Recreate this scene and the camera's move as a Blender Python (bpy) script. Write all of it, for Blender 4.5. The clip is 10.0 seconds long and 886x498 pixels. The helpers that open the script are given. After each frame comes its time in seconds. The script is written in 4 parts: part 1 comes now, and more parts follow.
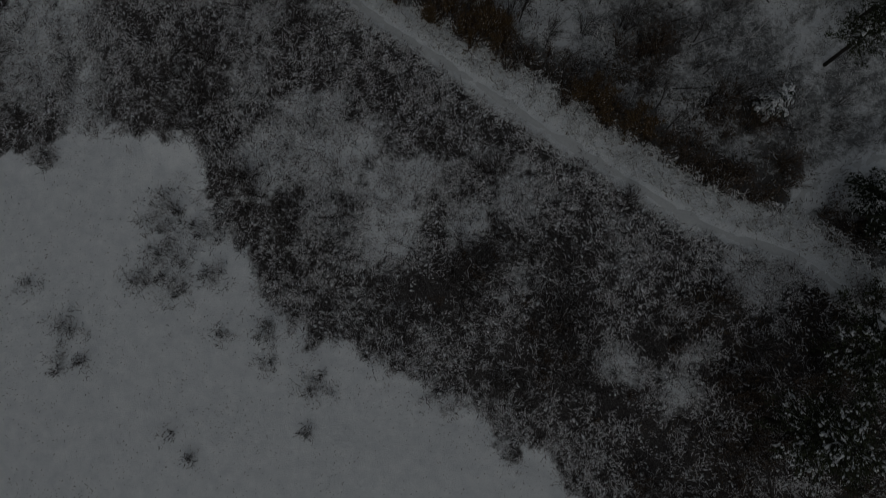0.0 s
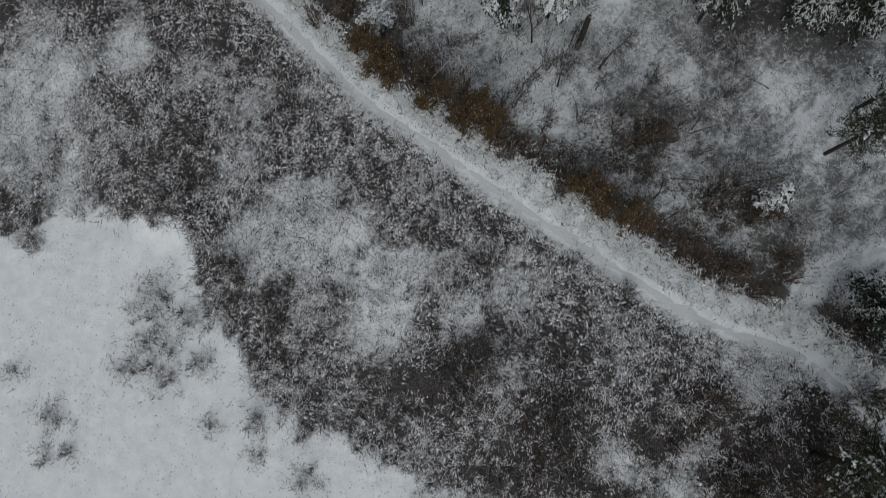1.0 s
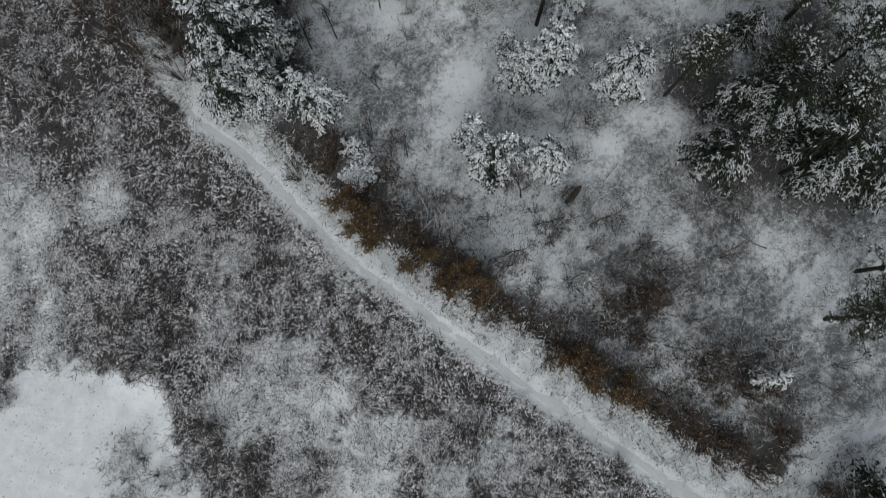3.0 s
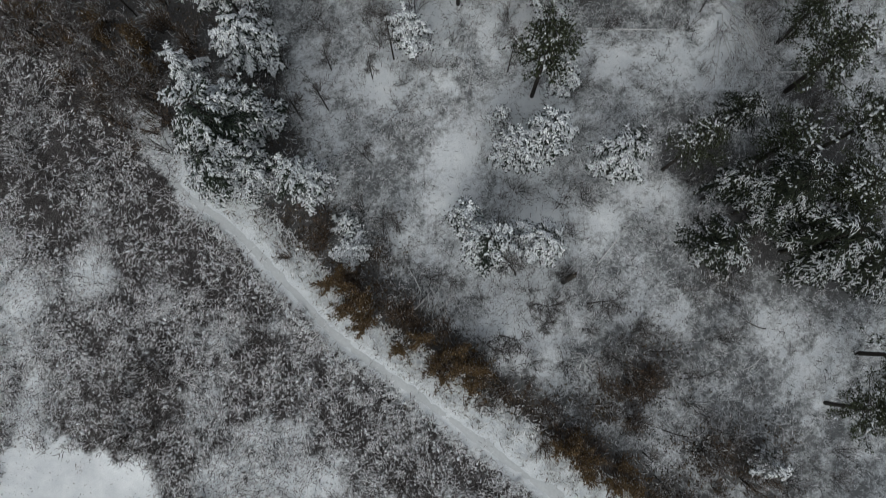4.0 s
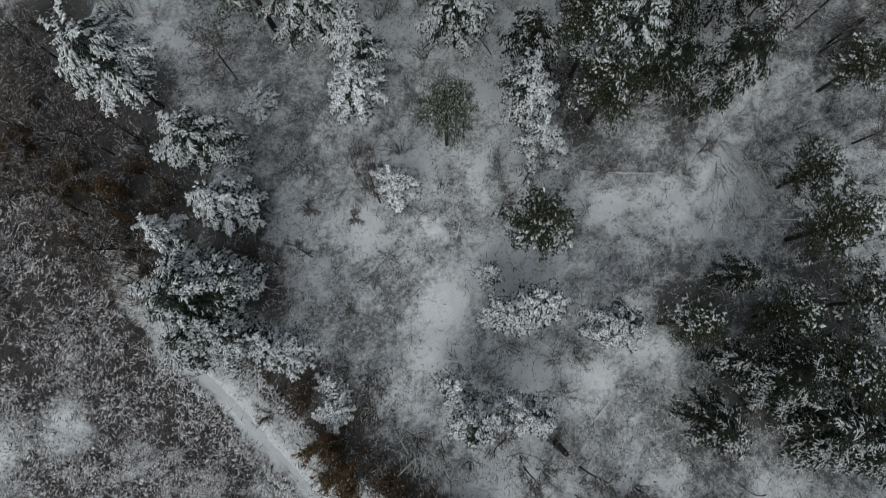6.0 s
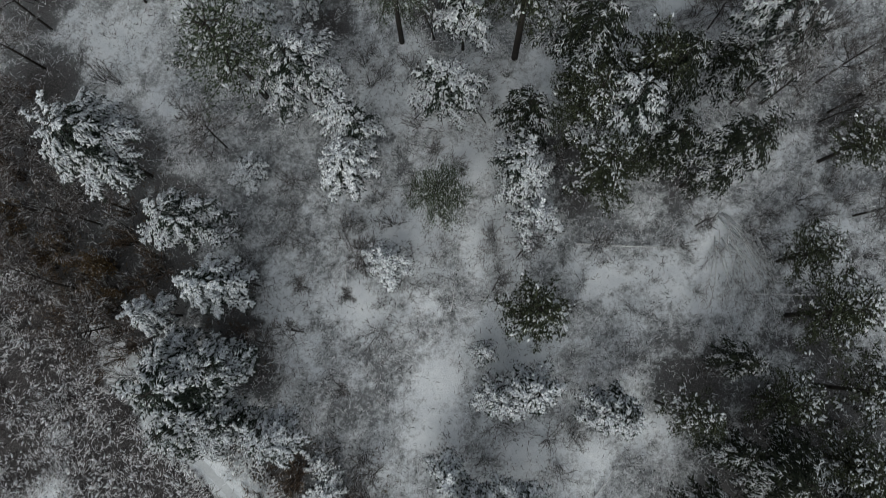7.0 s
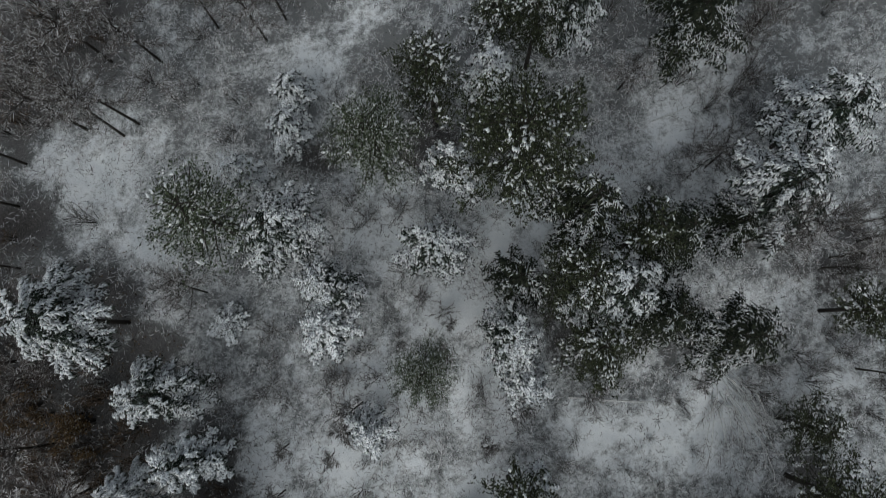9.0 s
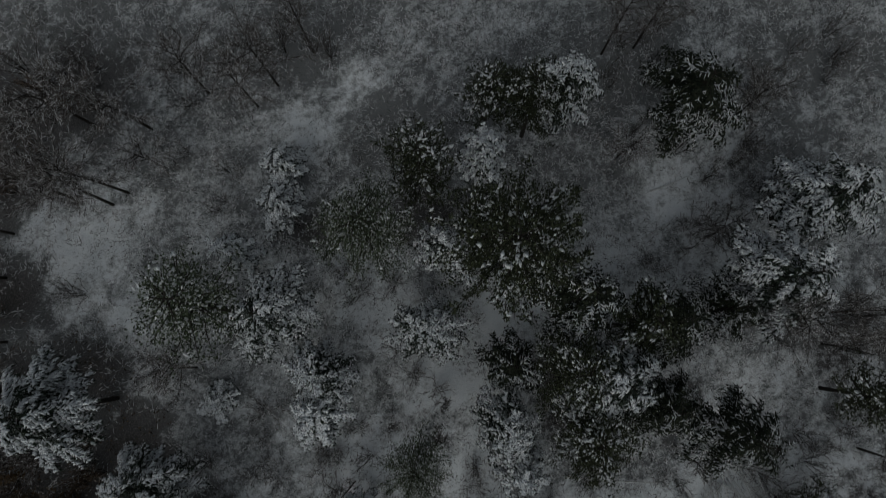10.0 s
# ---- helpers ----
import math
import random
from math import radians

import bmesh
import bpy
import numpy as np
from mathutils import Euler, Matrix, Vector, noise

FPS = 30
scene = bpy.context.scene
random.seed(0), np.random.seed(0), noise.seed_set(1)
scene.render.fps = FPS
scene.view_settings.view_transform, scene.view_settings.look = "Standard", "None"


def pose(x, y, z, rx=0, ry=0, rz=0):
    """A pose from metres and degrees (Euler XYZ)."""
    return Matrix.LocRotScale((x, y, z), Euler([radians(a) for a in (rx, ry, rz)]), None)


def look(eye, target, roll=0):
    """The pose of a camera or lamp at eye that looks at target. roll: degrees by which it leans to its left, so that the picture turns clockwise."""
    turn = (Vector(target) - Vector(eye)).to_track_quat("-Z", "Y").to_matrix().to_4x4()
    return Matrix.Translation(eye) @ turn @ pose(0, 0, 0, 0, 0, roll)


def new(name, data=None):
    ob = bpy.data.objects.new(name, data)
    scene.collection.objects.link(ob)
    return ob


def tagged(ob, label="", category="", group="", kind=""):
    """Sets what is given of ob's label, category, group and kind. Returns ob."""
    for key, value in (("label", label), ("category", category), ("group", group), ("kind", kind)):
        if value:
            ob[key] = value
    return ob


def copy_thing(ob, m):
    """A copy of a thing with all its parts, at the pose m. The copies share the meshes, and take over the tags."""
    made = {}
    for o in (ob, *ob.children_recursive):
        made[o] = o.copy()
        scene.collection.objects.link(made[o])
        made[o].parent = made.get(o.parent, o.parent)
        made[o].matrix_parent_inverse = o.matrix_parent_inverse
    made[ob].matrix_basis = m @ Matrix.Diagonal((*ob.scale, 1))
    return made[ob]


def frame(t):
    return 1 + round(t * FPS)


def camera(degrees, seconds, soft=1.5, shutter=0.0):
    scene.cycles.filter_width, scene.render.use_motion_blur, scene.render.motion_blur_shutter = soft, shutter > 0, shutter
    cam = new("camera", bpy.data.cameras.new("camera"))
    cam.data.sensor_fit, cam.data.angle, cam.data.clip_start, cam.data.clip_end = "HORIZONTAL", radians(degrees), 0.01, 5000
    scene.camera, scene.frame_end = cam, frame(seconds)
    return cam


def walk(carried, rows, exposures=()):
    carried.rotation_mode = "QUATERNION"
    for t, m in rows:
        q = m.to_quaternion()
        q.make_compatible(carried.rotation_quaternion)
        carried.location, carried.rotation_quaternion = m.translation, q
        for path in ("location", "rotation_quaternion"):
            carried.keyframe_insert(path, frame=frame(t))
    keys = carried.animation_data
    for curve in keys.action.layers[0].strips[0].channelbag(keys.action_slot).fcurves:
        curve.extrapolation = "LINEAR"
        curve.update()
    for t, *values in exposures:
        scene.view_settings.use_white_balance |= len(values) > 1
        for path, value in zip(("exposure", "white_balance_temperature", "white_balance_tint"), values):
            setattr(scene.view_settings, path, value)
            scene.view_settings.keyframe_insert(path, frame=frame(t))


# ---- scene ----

# ---- camera: a drone that flies level, looking almost straight down ----
cam = camera(72.0, 10.0, soft=0.8, shutter=0.4)
TILT, ROLL = 8.26, 1.15
PATH = [
    (0.0, 0.00, 0.00, 49.04), (0.5, 0.30, 3.86, 49.08), (1.0, 0.58, 7.67, 49.15), (1.5, 0.85, 11.25, 49.19),
    (2.0, 1.14, 14.61, 49.20), (2.5, 1.45, 17.90, 49.25), (4.0, 2.30, 27.62, 49.21), (4.5, 2.53, 30.82, 49.20),
    (5.0, 2.75, 33.97, 49.22), (5.5, 3.01, 37.10, 49.19), (7.0, 3.80, 46.25, 49.10), (7.5, 4.10, 49.26, 49.09),
    (8.0, 4.40, 52.30, 49.08), (8.5, 4.60, 55.35, 49.06), (9.0, 4.79, 58.40, 49.04), (9.5, 5.03, 61.39, 49.04),
    (10.0, 5.25, 64.37, 49.05),
]
# the clip fades up from dark and down again
FADE = [(0.0, -2.4), (0.3, -1.7), (0.6, -1.0), (0.9, -0.4), (1.2, 0.0), (2.0, 0.0), (9.0, 0.0), (9.3, -0.1), (9.6, -0.33), (10.0, -1.22)]
walk(cam, [(t, pose(x, y, z, TILT, ROLL, 0)) for t, x, y, z in PATH], [(t, stops, 6330, 6 - 0.25 * t) for t, stops in FADE])

# ---- light: a closed winter overcast ----
world = bpy.data.worlds.new("sky")
scene.world = world
world.use_nodes = True
wn = world.node_tree.nodes
sky = wn.new("ShaderNodeTexSky")
sky.sky_type = "NISHITA"
sky.sun_disc = False
sky.sun_elevation = radians(38)
sky.sun_rotation = radians(200)
sky.dust_density = 4.0
grey = wn.new("ShaderNodeHueSaturation")
grey.inputs["Saturation"].default_value = 0.35
world.node_tree.links.new(sky.outputs[0], grey.inputs["Color"])
world.node_tree.links.new(grey.outputs[0], wn["Background"].inputs["Color"])
wn["Background"].inputs["Strength"].default_value = 0.09
sun = new("sun", bpy.data.lights.new("sun", "SUN"))
sun.data.energy = 0.6
sun.data.angle = radians(60)
sun.data.color = (1.0, 0.98, 0.95)
sun.matrix_world = look((10, -30, 60), (0, 10, 0))


# ---- materials ----
def shader(name, rough=0.8):
    mat = bpy.data.materials.new(name)
    mat.use_nodes = True
    tree = mat.node_tree
    bsdf = tree.nodes["Principled BSDF"]
    bsdf.inputs["Roughness"].default_value = rough
    bsdf.inputs["Specular IOR Level"].default_value = 0.2
    return mat, tree, bsdf


def ramp_node(tree, stops, source):
    r = tree.nodes.new("ShaderNodeValToRGB")
    while len(r.color_ramp.elements) < len(stops):
        r.color_ramp.elements.new(0.5)
    for e, (p, c) in zip(r.color_ramp.elements, stops):
        e.position, e.color = p, (*c, 1)
    tree.links.new(source, r.inputs[0])
    return r


def noise_node(tree, scale, detail=4.0, rough=0.6):
    co = tree.nodes.new("ShaderNodeTexCoord")
    n = tree.nodes.new("ShaderNodeTexNoise")
    n.inputs["Scale"].default_value, n.inputs["Detail"].default_value, n.inputs["Roughness"].default_value = scale, detail, rough
    tree.links.new(co.outputs["Object"], n.inputs["Vector"])
    return n


def math_node(tree, op, a, b, clamp=False):
    m = tree.nodes.new("ShaderNodeMath")
    m.operation, m.use_clamp = op, clamp
    for i, v in enumerate((a, b)):
        if isinstance(v, (int, float)):
            m.inputs[i].default_value = v
        else:
            tree.links.new(v, m.inputs[i])
    return m.outputs[0]


def mix_node(tree, fac, a, b, kind="MIX"):
    m = tree.nodes.new("ShaderNodeMix")
    m.data_type, m.blend_type = "RGBA", kind
    for i, v in ((0, fac), (6, a), (7, b)):
        if isinstance(v, (int, float)):
            m.inputs[i].default_value = v
        elif isinstance(v, tuple):
            m.inputs[i].default_value = (*v, 1)
        else:
            tree.links.new(v, m.inputs[i])
    return m.outputs[2]


def bump_node(tree, bsdf, height, strength, distance):
    b = tree.nodes.new("ShaderNodeBump")
    b.inputs["Strength"].default_value, b.inputs["Distance"].default_value = strength, distance
    tree.links.new(height, b.inputs["Height"])
    tree.links.new(b.outputs[0], bsdf.inputs["Normal"])


def island_material(name, stops, rough=0.85):
    """Loose pieces in one mesh, each with a tone of its own out of the ramp."""
    mat, tree, bsdf = shader(name, rough)
    geo = tree.nodes.new("ShaderNodeNewGeometry")
    r = ramp_node(tree, stops, geo.outputs["Random Per Island"])
    n = noise_node(tree, 6.0, 3.0)
    tone = ramp_node(tree, [(0.3, (0.7, 0.7, 0.7)), (0.7, (1.15, 1.15, 1.15))], n.outputs[0])
    tree.links.new(mix_node(tree, 1.0, r.outputs[0], tone.outputs[0], "MULTIPLY"), bsdf.inputs["Base Color"])
    return mat


def snow_material(name, tone):
    mat, tree, bsdf = shader(name, 0.65)
    n = noise_node(tree, 5.0, 6.0)
    c = ramp_node(tree, [(0.25, tuple(0.86 * v for v in tone)), (0.7, tone)], n.outputs[0])
    tree.links.new(c.outputs[0], bsdf.inputs["Base Color"])
    bump_node(tree, bsdf, n.outputs[0], 0.5, 0.05)
    return mat


def ground_material():
    """Snow mixed with dead grass and fallen leaves by an attribute that also holds plain tone patches."""
    mat, tree, bsdf = shader("snowy_ground", 0.75)
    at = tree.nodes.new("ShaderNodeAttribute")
    at.attribute_name = "litter_tone"
    fine = noise_node(tree, 9.0, 7.0, 0.8)
    crumb = noise_node(tree, 2.6, 5.0, 0.7)
    broad = noise_node(tree, 0.9, 5.0, 0.6)
    both = math_node(tree, "ADD", math_node(tree, "MULTIPLY", fine.outputs[0], 0.75), math_node(tree, "MULTIPLY", broad.outputs[0], 0.4))
    both = math_node(tree, "ADD", both, math_node(tree, "MULTIPLY", crumb.outputs[0], 0.75))
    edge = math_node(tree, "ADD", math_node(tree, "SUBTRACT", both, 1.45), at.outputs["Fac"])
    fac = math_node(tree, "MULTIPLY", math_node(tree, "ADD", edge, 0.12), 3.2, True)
    soil = noise_node(tree, 11.0, 6.0, 0.75)
    dirt = ramp_node(tree, [(0.34, (0.008, 0.007, 0.0068)), (0.48, (0.037, 0.033, 0.0325)), (0.6, (0.12, 0.112, 0.112)), (0.72, (0.43, 0.43, 0.438))], soil.outputs[0])
    leafy = tree.nodes.new("ShaderNodeAttribute")
    leafy.attribute_name = "leaves"
    dirt = mix_node(tree, leafy.outputs["Fac"], dirt.outputs[0], mix_node(tree, 1.0, dirt.outputs[0], (0.9, 0.72, 0.55), "MULTIPLY"))
    veil = tree.nodes.new("ShaderNodeAttribute")
    veil.attribute_name = "veil"
    dirt = mix_node(tree, veil.outputs["Fac"], dirt, (0.25, 0.262, 0.27))
    white = ramp_node(tree, [(0.3, (0.70, 0.73, 0.76)), (0.7, (0.84, 0.86, 0.88))], broad.outputs[0])
    tree.links.new(mix_node(tree, fac, white.outputs[0], dirt), bsdf.inputs["Base Color"])
    bump_node(tree, bsdf, both, 0.6, 0.12)
    return mat


SNOW = island_material("fresh_snow", [(0.0, (0.5, 0.52, 0.55)), (0.25, (0.77, 0.795, 0.83)), (1.0, (0.9, 0.918, 0.945))], 0.65)
TRACK_SNOW = snow_material("trodden_snow", (0.62, 0.64, 0.655))
GROUND = ground_material()
NEEDLE = island_material("spruce_needles", [(0.0, (0.010, 0.016, 0.012)), (0.5, (0.022, 0.032, 0.022)), (0.85, (0.045, 0.056, 0.042)), (1.0, (0.15, 0.16, 0.16))])
DARK_NEEDLE = island_material("dark_spruce_needles", [(0.0, (0.007, 0.010, 0.007)), (0.6, (0.018, 0.023, 0.014)), (1.0, (0.045, 0.052, 0.032))])
PINE_NEEDLE = island_material("pine_needles", [(0.0, (0.009, 0.011, 0.006)), (0.6, (0.036, 0.043, 0.022)), (0.93, (0.085, 0.097, 0.055)), (1.0, (0.4, 0.42, 0.43))])
FROST_NEEDLE = island_material("frosted_needles", [(0.0, (0.022, 0.028, 0.016)), (0.5, (0.058, 0.076, 0.042)), (0.72, (0.135, 0.155, 0.11)), (1.0, (0.66, 0.68, 0.7))])
BARK = island_material("bark", [(0.0, (0.020, 0.017, 0.015)), (1.0, (0.05, 0.042, 0.036))])
PALE_BARK = island_material("snow_dusted_bark", [(0.0, (0.34, 0.325, 0.31)), (0.5, (0.6, 0.605, 0.61)), (1.0, (0.82, 0.84, 0.86))])
TWIG = island_material("bare_twigs", [(0.0, (0.045, 0.040, 0.038)), (0.5, (0.11, 0.102, 0.098)), (0.75, (0.21, 0.201, 0.198)), (1.0, (0.55, 0.56, 0.57))])
GREY_TWIG = island_material("rimed_twigs", [(0.0, (0.05, 0.043, 0.04)), (0.45, (0.13, 0.118, 0.112)), (0.7, (0.27, 0.26, 0.255)), (1.0, (0.7, 0.72, 0.74))])
DUSK_TWIG = island_material("dark_twigs", [(0.0, (0.035, 0.028, 0.026)), (0.5, (0.09, 0.077, 0.073)), (0.8, (0.2, 0.185, 0.18)), (1.0, (0.6, 0.61, 0.62))])
BROWN_TWIG = island_material("brown_twigs", [(0.0, (0.035, 0.025, 0.018)), (0.5, (0.098, 0.066, 0.045)), (0.9, (0.19, 0.138, 0.1)), (1.0, (0.5, 0.5, 0.5))])
FROST_TWIG = island_material("frosted_twigs", [(0.0, (0.06, 0.05, 0.045)), (0.35, (0.16, 0.145, 0.135)), (0.6, (0.42, 0.42, 0.43)), (1.0, (0.8, 0.82, 0.85))])
RUST_LEAF = island_material("withered_leaves", [(0.0, (0.032, 0.02, 0.0095)), (0.5, (0.105, 0.066, 0.029)), (0.9, (0.185, 0.12, 0.055)), (1.0, (0.55, 0.53, 0.5))])
WEED = island_material("snow_laden_weeds", [(0.0, (0.05, 0.042, 0.041)), (0.16, (0.13, 0.112, 0.108)), (0.28, (0.39, 0.365, 0.36)), (0.42, (0.71, 0.71, 0.725)), (1.0, (0.87, 0.88, 0.905))])
UNDERGROWTH = island_material("forest_undergrowth", [(0.0, (0.02, 0.02, 0.0195)), (0.3, (0.08, 0.08, 0.079)), (0.42, (0.22, 0.223, 0.225)), (0.54, (0.62, 0.64, 0.66)), (1.0, (0.84, 0.865, 0.89))])
DULL_WEED = island_material("dark_weeds", [(0.0, (0.012, 0.010, 0.010)), (0.55, (0.034, 0.028, 0.028)), (0.88, (0.12, 0.105, 0.105)), (1.0, (0.55, 0.55, 0.565))])
FALLEN_LEAF = island_material("fallen_leaves", [(0.0, (0.02, 0.0145, 0.01)), (0.5, (0.07, 0.051, 0.033)), (0.9, (0.145, 0.107, 0.067)), (1.0, (0.5, 0.5, 0.5))])
FROST_STRAW = island_material("frosted_grass", [(0.0, (0.1, 0.085, 0.07)), (0.06, (0.3, 0.28, 0.25)), (0.12, (0.7, 0.71, 0.715)), (1.0, (0.86, 0.88, 0.9))])
STRAW = island_material("dead_grass", [(0.0, (0.035, 0.029, 0.022)), (0.5, (0.10, 0.083, 0.062)), (0.85, (0.24, 0.205, 0.16)), (1.0, (0.6, 0.6, 0.6))])

# ---- mesh tools ----
rng = np.random.default_rng(7)


def mesh_of(name, verts, loops, sizes, mat, smooth=False):
    me = bpy.data.meshes.new(name)
    me.vertices.add(len(verts))
    me.vertices.foreach_set("co", np.asarray(verts, np.float32).ravel())
    me.loops.add(len(loops))
    me.loops.foreach_set("vertex_index", np.asarray(loops, np.int32))
    sizes = np.asarray(sizes, np.int32)
    me.polygons.add(len(sizes))
    me.polygons.foreach_set("loop_start", np.concatenate([[0], np.cumsum(sizes)[:-1]]).astype(np.int32))
    me.polygons.foreach_set("loop_total", sizes)
    if smooth:
        me.polygons.foreach_set("use_smooth", np.ones(len(sizes), bool))
    me.update(calc_edges=True)
    me.materials.append(mat)
    return me


class Heap:
    """Gathers many small pieces for one mesh."""

    def __init__(self):
        self.v, self.l, self.s, self.n = [], [], [], 0

    def put(self, verts, loops, sizes):
        self.v.append(verts)
        self.l.append(np.asarray(loops) + self.n)
        self.s.append(sizes)
        self.n += len(verts)

    def mesh(self, name, mat, smooth=False):
        return mesh_of(name, np.concatenate(self.v), np.concatenate(self.l), np.concatenate(self.s), mat, smooth)


def unit(a):
    return a / np.maximum(np.linalg.norm(a, axis=-1, keepdims=True), 1e-9)


def blades(heap, p, d, length, width, droop=0.0):
    """Tapered leaf-like strips from p along d, the broad side turned up."""
    n = len(p)
    if n == 0:
        return
    d, length, width = unit(d), np.broadcast_to(length, (n,))[:, None], np.broadcast_to(width, (n,))[:, None]
    side = unit(np.cross(d, np.array([0, 0, 1.0]) + rng.normal(0, 0.35, (n, 3))))
    sag = np.array([0, 0, -1.0]) * length * np.broadcast_to(droop, (n,))[:, None]
    mid, tip = p + d * length * 0.48 + sag * 0.3, p + d * length + sag
    v = np.stack([p, mid - side * width * 0.58, mid + side * width * 0.58, tip], 1).reshape(-1, 3)
    loops = (np.arange(n)[:, None] * 4 + np.array([0, 2, 1, 1, 2, 3])).ravel()
    heap.put(v, loops, np.tile([3, 3], n))


def stalks(heap, p, d, length, width, droop=0.0):
    """Thin bent stems from p along d, that sag towards the tip."""
    n = len(p)
    if n == 0:
        return
    d, length, width = unit(d), np.broadcast_to(length, (n,))[:, None], np.broadcast_to(width, (n,))[:, None]
    side = unit(np.cross(d, np.array([0, 0, 1.0]) + rng.normal(0, 0.35, (n, 3))))
    bow = side * length * rng.normal(0, 0.16, (n, 1))
    sag = np.array([0, 0, -1.0]) * length * np.broadcast_to(droop, (n,))[:, None]
    mid, tip = p + d * length * 0.55 + sag * 0.3 + bow, p + d * length + sag
    w = side * width * 0.5
    v = np.stack([p - w, p + w, mid - w * 0.85, mid + w * 0.85, tip], 1).reshape(-1, 3)
    loops = (np.arange(n)[:, None] * 5 + np.array([0, 1, 3, 2, 2, 3, 4])).ravel()
    heap.put(v, loops, np.tile([4, 3], n))


PAD = np.array([[-1, 0, 0], [-0.1, 1, -0.2], [0.1, 0.15, 1], [-0.1, -1, -0.2], [0.1, 0.1, -0.7], [1, 0, -0.1]])
PAD_TRI = [i for a in range(4) for i in (0, 1 + (a + 1) % 4, 1 + a)] + [i for a in range(4) for i in (1 + a, 1 + (a + 1) % 4, 5)]


def pads(heap, p, d, length, width, thick):
    """Small angular clods of snow that lie on the fronds along d."""
    n = len(p)
    if n == 0:
        return
    d = unit(d)
    side = unit(np.cross(d, [0, 0, 1.0]))
    up = np.cross(side, d)
    t = PAD[None] + rng.normal(0, 0.14, (n, 6, 3))
    length, width, thick = (np.broadcast_to(a, (n,))[:, None, None] / 2 for a in (length, width, thick))
    v = p[:, None] + d[:, None] * t[..., :1] * length + side[:, None] * t[..., 1:2] * width + up[:, None] * t[..., 2:] * thick
    heap.put(v.reshape(-1, 3), (np.arange(n)[:, None] * 6 + np.array(PAD_TRI)).ravel(), np.tile([3] * 8, n))


FINGER = np.array([[-1, 0, 0], [-0.2, 1, -0.25], [-0.2, -1, -0.25], [-0.1, 0, 1], [1.1, 0, -0.3]])
FINGER_TRI = [0, 3, 1, 1, 3, 4, 4, 3, 2, 2, 3, 0, 0, 4, 2, 0, 1, 4]


def fingers(heap, p, d, length, width, thick):
    """Slim tapered ridges of snow, round-backed, that lie at p along d."""
    n = len(p)
    if n == 0:
        return
    d = unit(d)
    side = unit(np.cross(d, [0, 0, 1.0]))
    up = np.cross(side, d)
    t = FINGER[None] + rng.normal(0, 0.12, (n, 5, 3))
    length, width, thick = (np.broadcast_to(a, (n,))[:, None, None] / 2 for a in (length, width, thick))
    v = p[:, None] + d[:, None] * t[..., :1] * length + side[:, None] * t[..., 1:2] * width + up[:, None] * t[..., 2:] * thick
    heap.put(v.reshape(-1, 3), (np.arange(n)[:, None] * 5 + np.array(FINGER_TRI)).ravel(), np.tile([3] * 6, n))


def tube(heap, points, radii, sides=6):
    """A tapered round stem through the points."""
    pts = np.array(points, float)
    ax = np.gradient(pts, axis=0)
    ax = unit(ax)
    ref = np.array([1.0, 0, 0]) if abs(ax[0][0]) < 0.8 else np.array([0, 1.0, 0])
    u = unit(np.cross(ax, ref))
    w = np.cross(ax, u)
    a = np.arange(sides) * 2 * math.pi / sides
    v = pts[:, None] + np.array(radii)[:, None, None] * (np.cos(a)[None, :, None] * u[:, None] + np.sin(a)[None, :, None] * w[:, None])
    k = len(pts)
    loops, sizes = [], []
    for i in range(k - 1):
        for j in range(sides):
            loops += [i * sides + j, i * sides + (j + 1) % sides, (i + 1) * sides + (j + 1) % sides, (i + 1) * sides + j]
            sizes.append(4)
    loops += list(range(sides))[::-1] + [(k - 1) * sides + j for j in range(sides)]
    sizes += [sides, sides]
    heap.put(v.reshape(-1, 3), loops, sizes)


def part(name, me, parent, label=""):
    ob = new(name, me)
    ob.parent = parent
    return tagged(ob, label)


TABLE = np.random.default_rng(3).random((256, 256))


def lattice(x, y, size, shift=0):
    """Smooth value noise between 0 and 1, with lumps of that size in metres."""
    x, y = np.asarray(x, float) / size + 17.3 * shift + 100, np.asarray(y, float) / size + 31.7 * shift + 100
    i, j = np.floor(x).astype(int), np.floor(y).astype(int)
    u, v = x - i, y - j
    u, v = u * u * (3 - 2 * u), v * v * (3 - 2 * v)
    t = lambda a, b: TABLE[a % 256, b % 256]
    return (t(i, j) * (1 - u) + t(i + 1, j) * u) * (1 - v) + (t(i, j + 1) * (1 - u) + t(i + 1, j + 1) * u) * v


def step(a, b, x):
    t = np.clip((x - a) / (b - a), 0, 1)
    return t * t * (3 - 2 * t)


# ---- plan of the ground ----
TRACK = [(70, -26), (50, -11), (33.8, 1.6), (31.1, 4.0), (27.0, 7.0), (20.5, 9.3), (15.3, 12.6), (9.6, 16.3), (3.6, 20.6), (-1.5, 24.2), (-6.8, 27.9),
         (-10.2, 31.3), (-15.4, 36.5), (-19.8, 39.8), (-23.5, 44.0), (-30.4, 50.9), (-34.1, 54.1), (-38, 58.5), (-60, 80)]
SIDE_PATH = [(26.6, 8.0), (28.3, 11.6), (31.1, 13.4), (35.2, 14.7), (48, 18)]
MEADOW = [(-90, 10), (-40.3, 15.6), (-37.1, 15.8), (-33.9, 18.3), (-29.9, 18.3), (-24.5, 17.1), (-23.2, 14.4), (-20.9, 9.5), (-17.9, 4.7), (-15.6, -0.5),
          (-11.2, -1.9), (-6.8, -2.5), (-5.1, -4.9), (2.1, -7.2), (5.3, -10.0), (8.5, -12.8), (20, -30), (60, -90)]
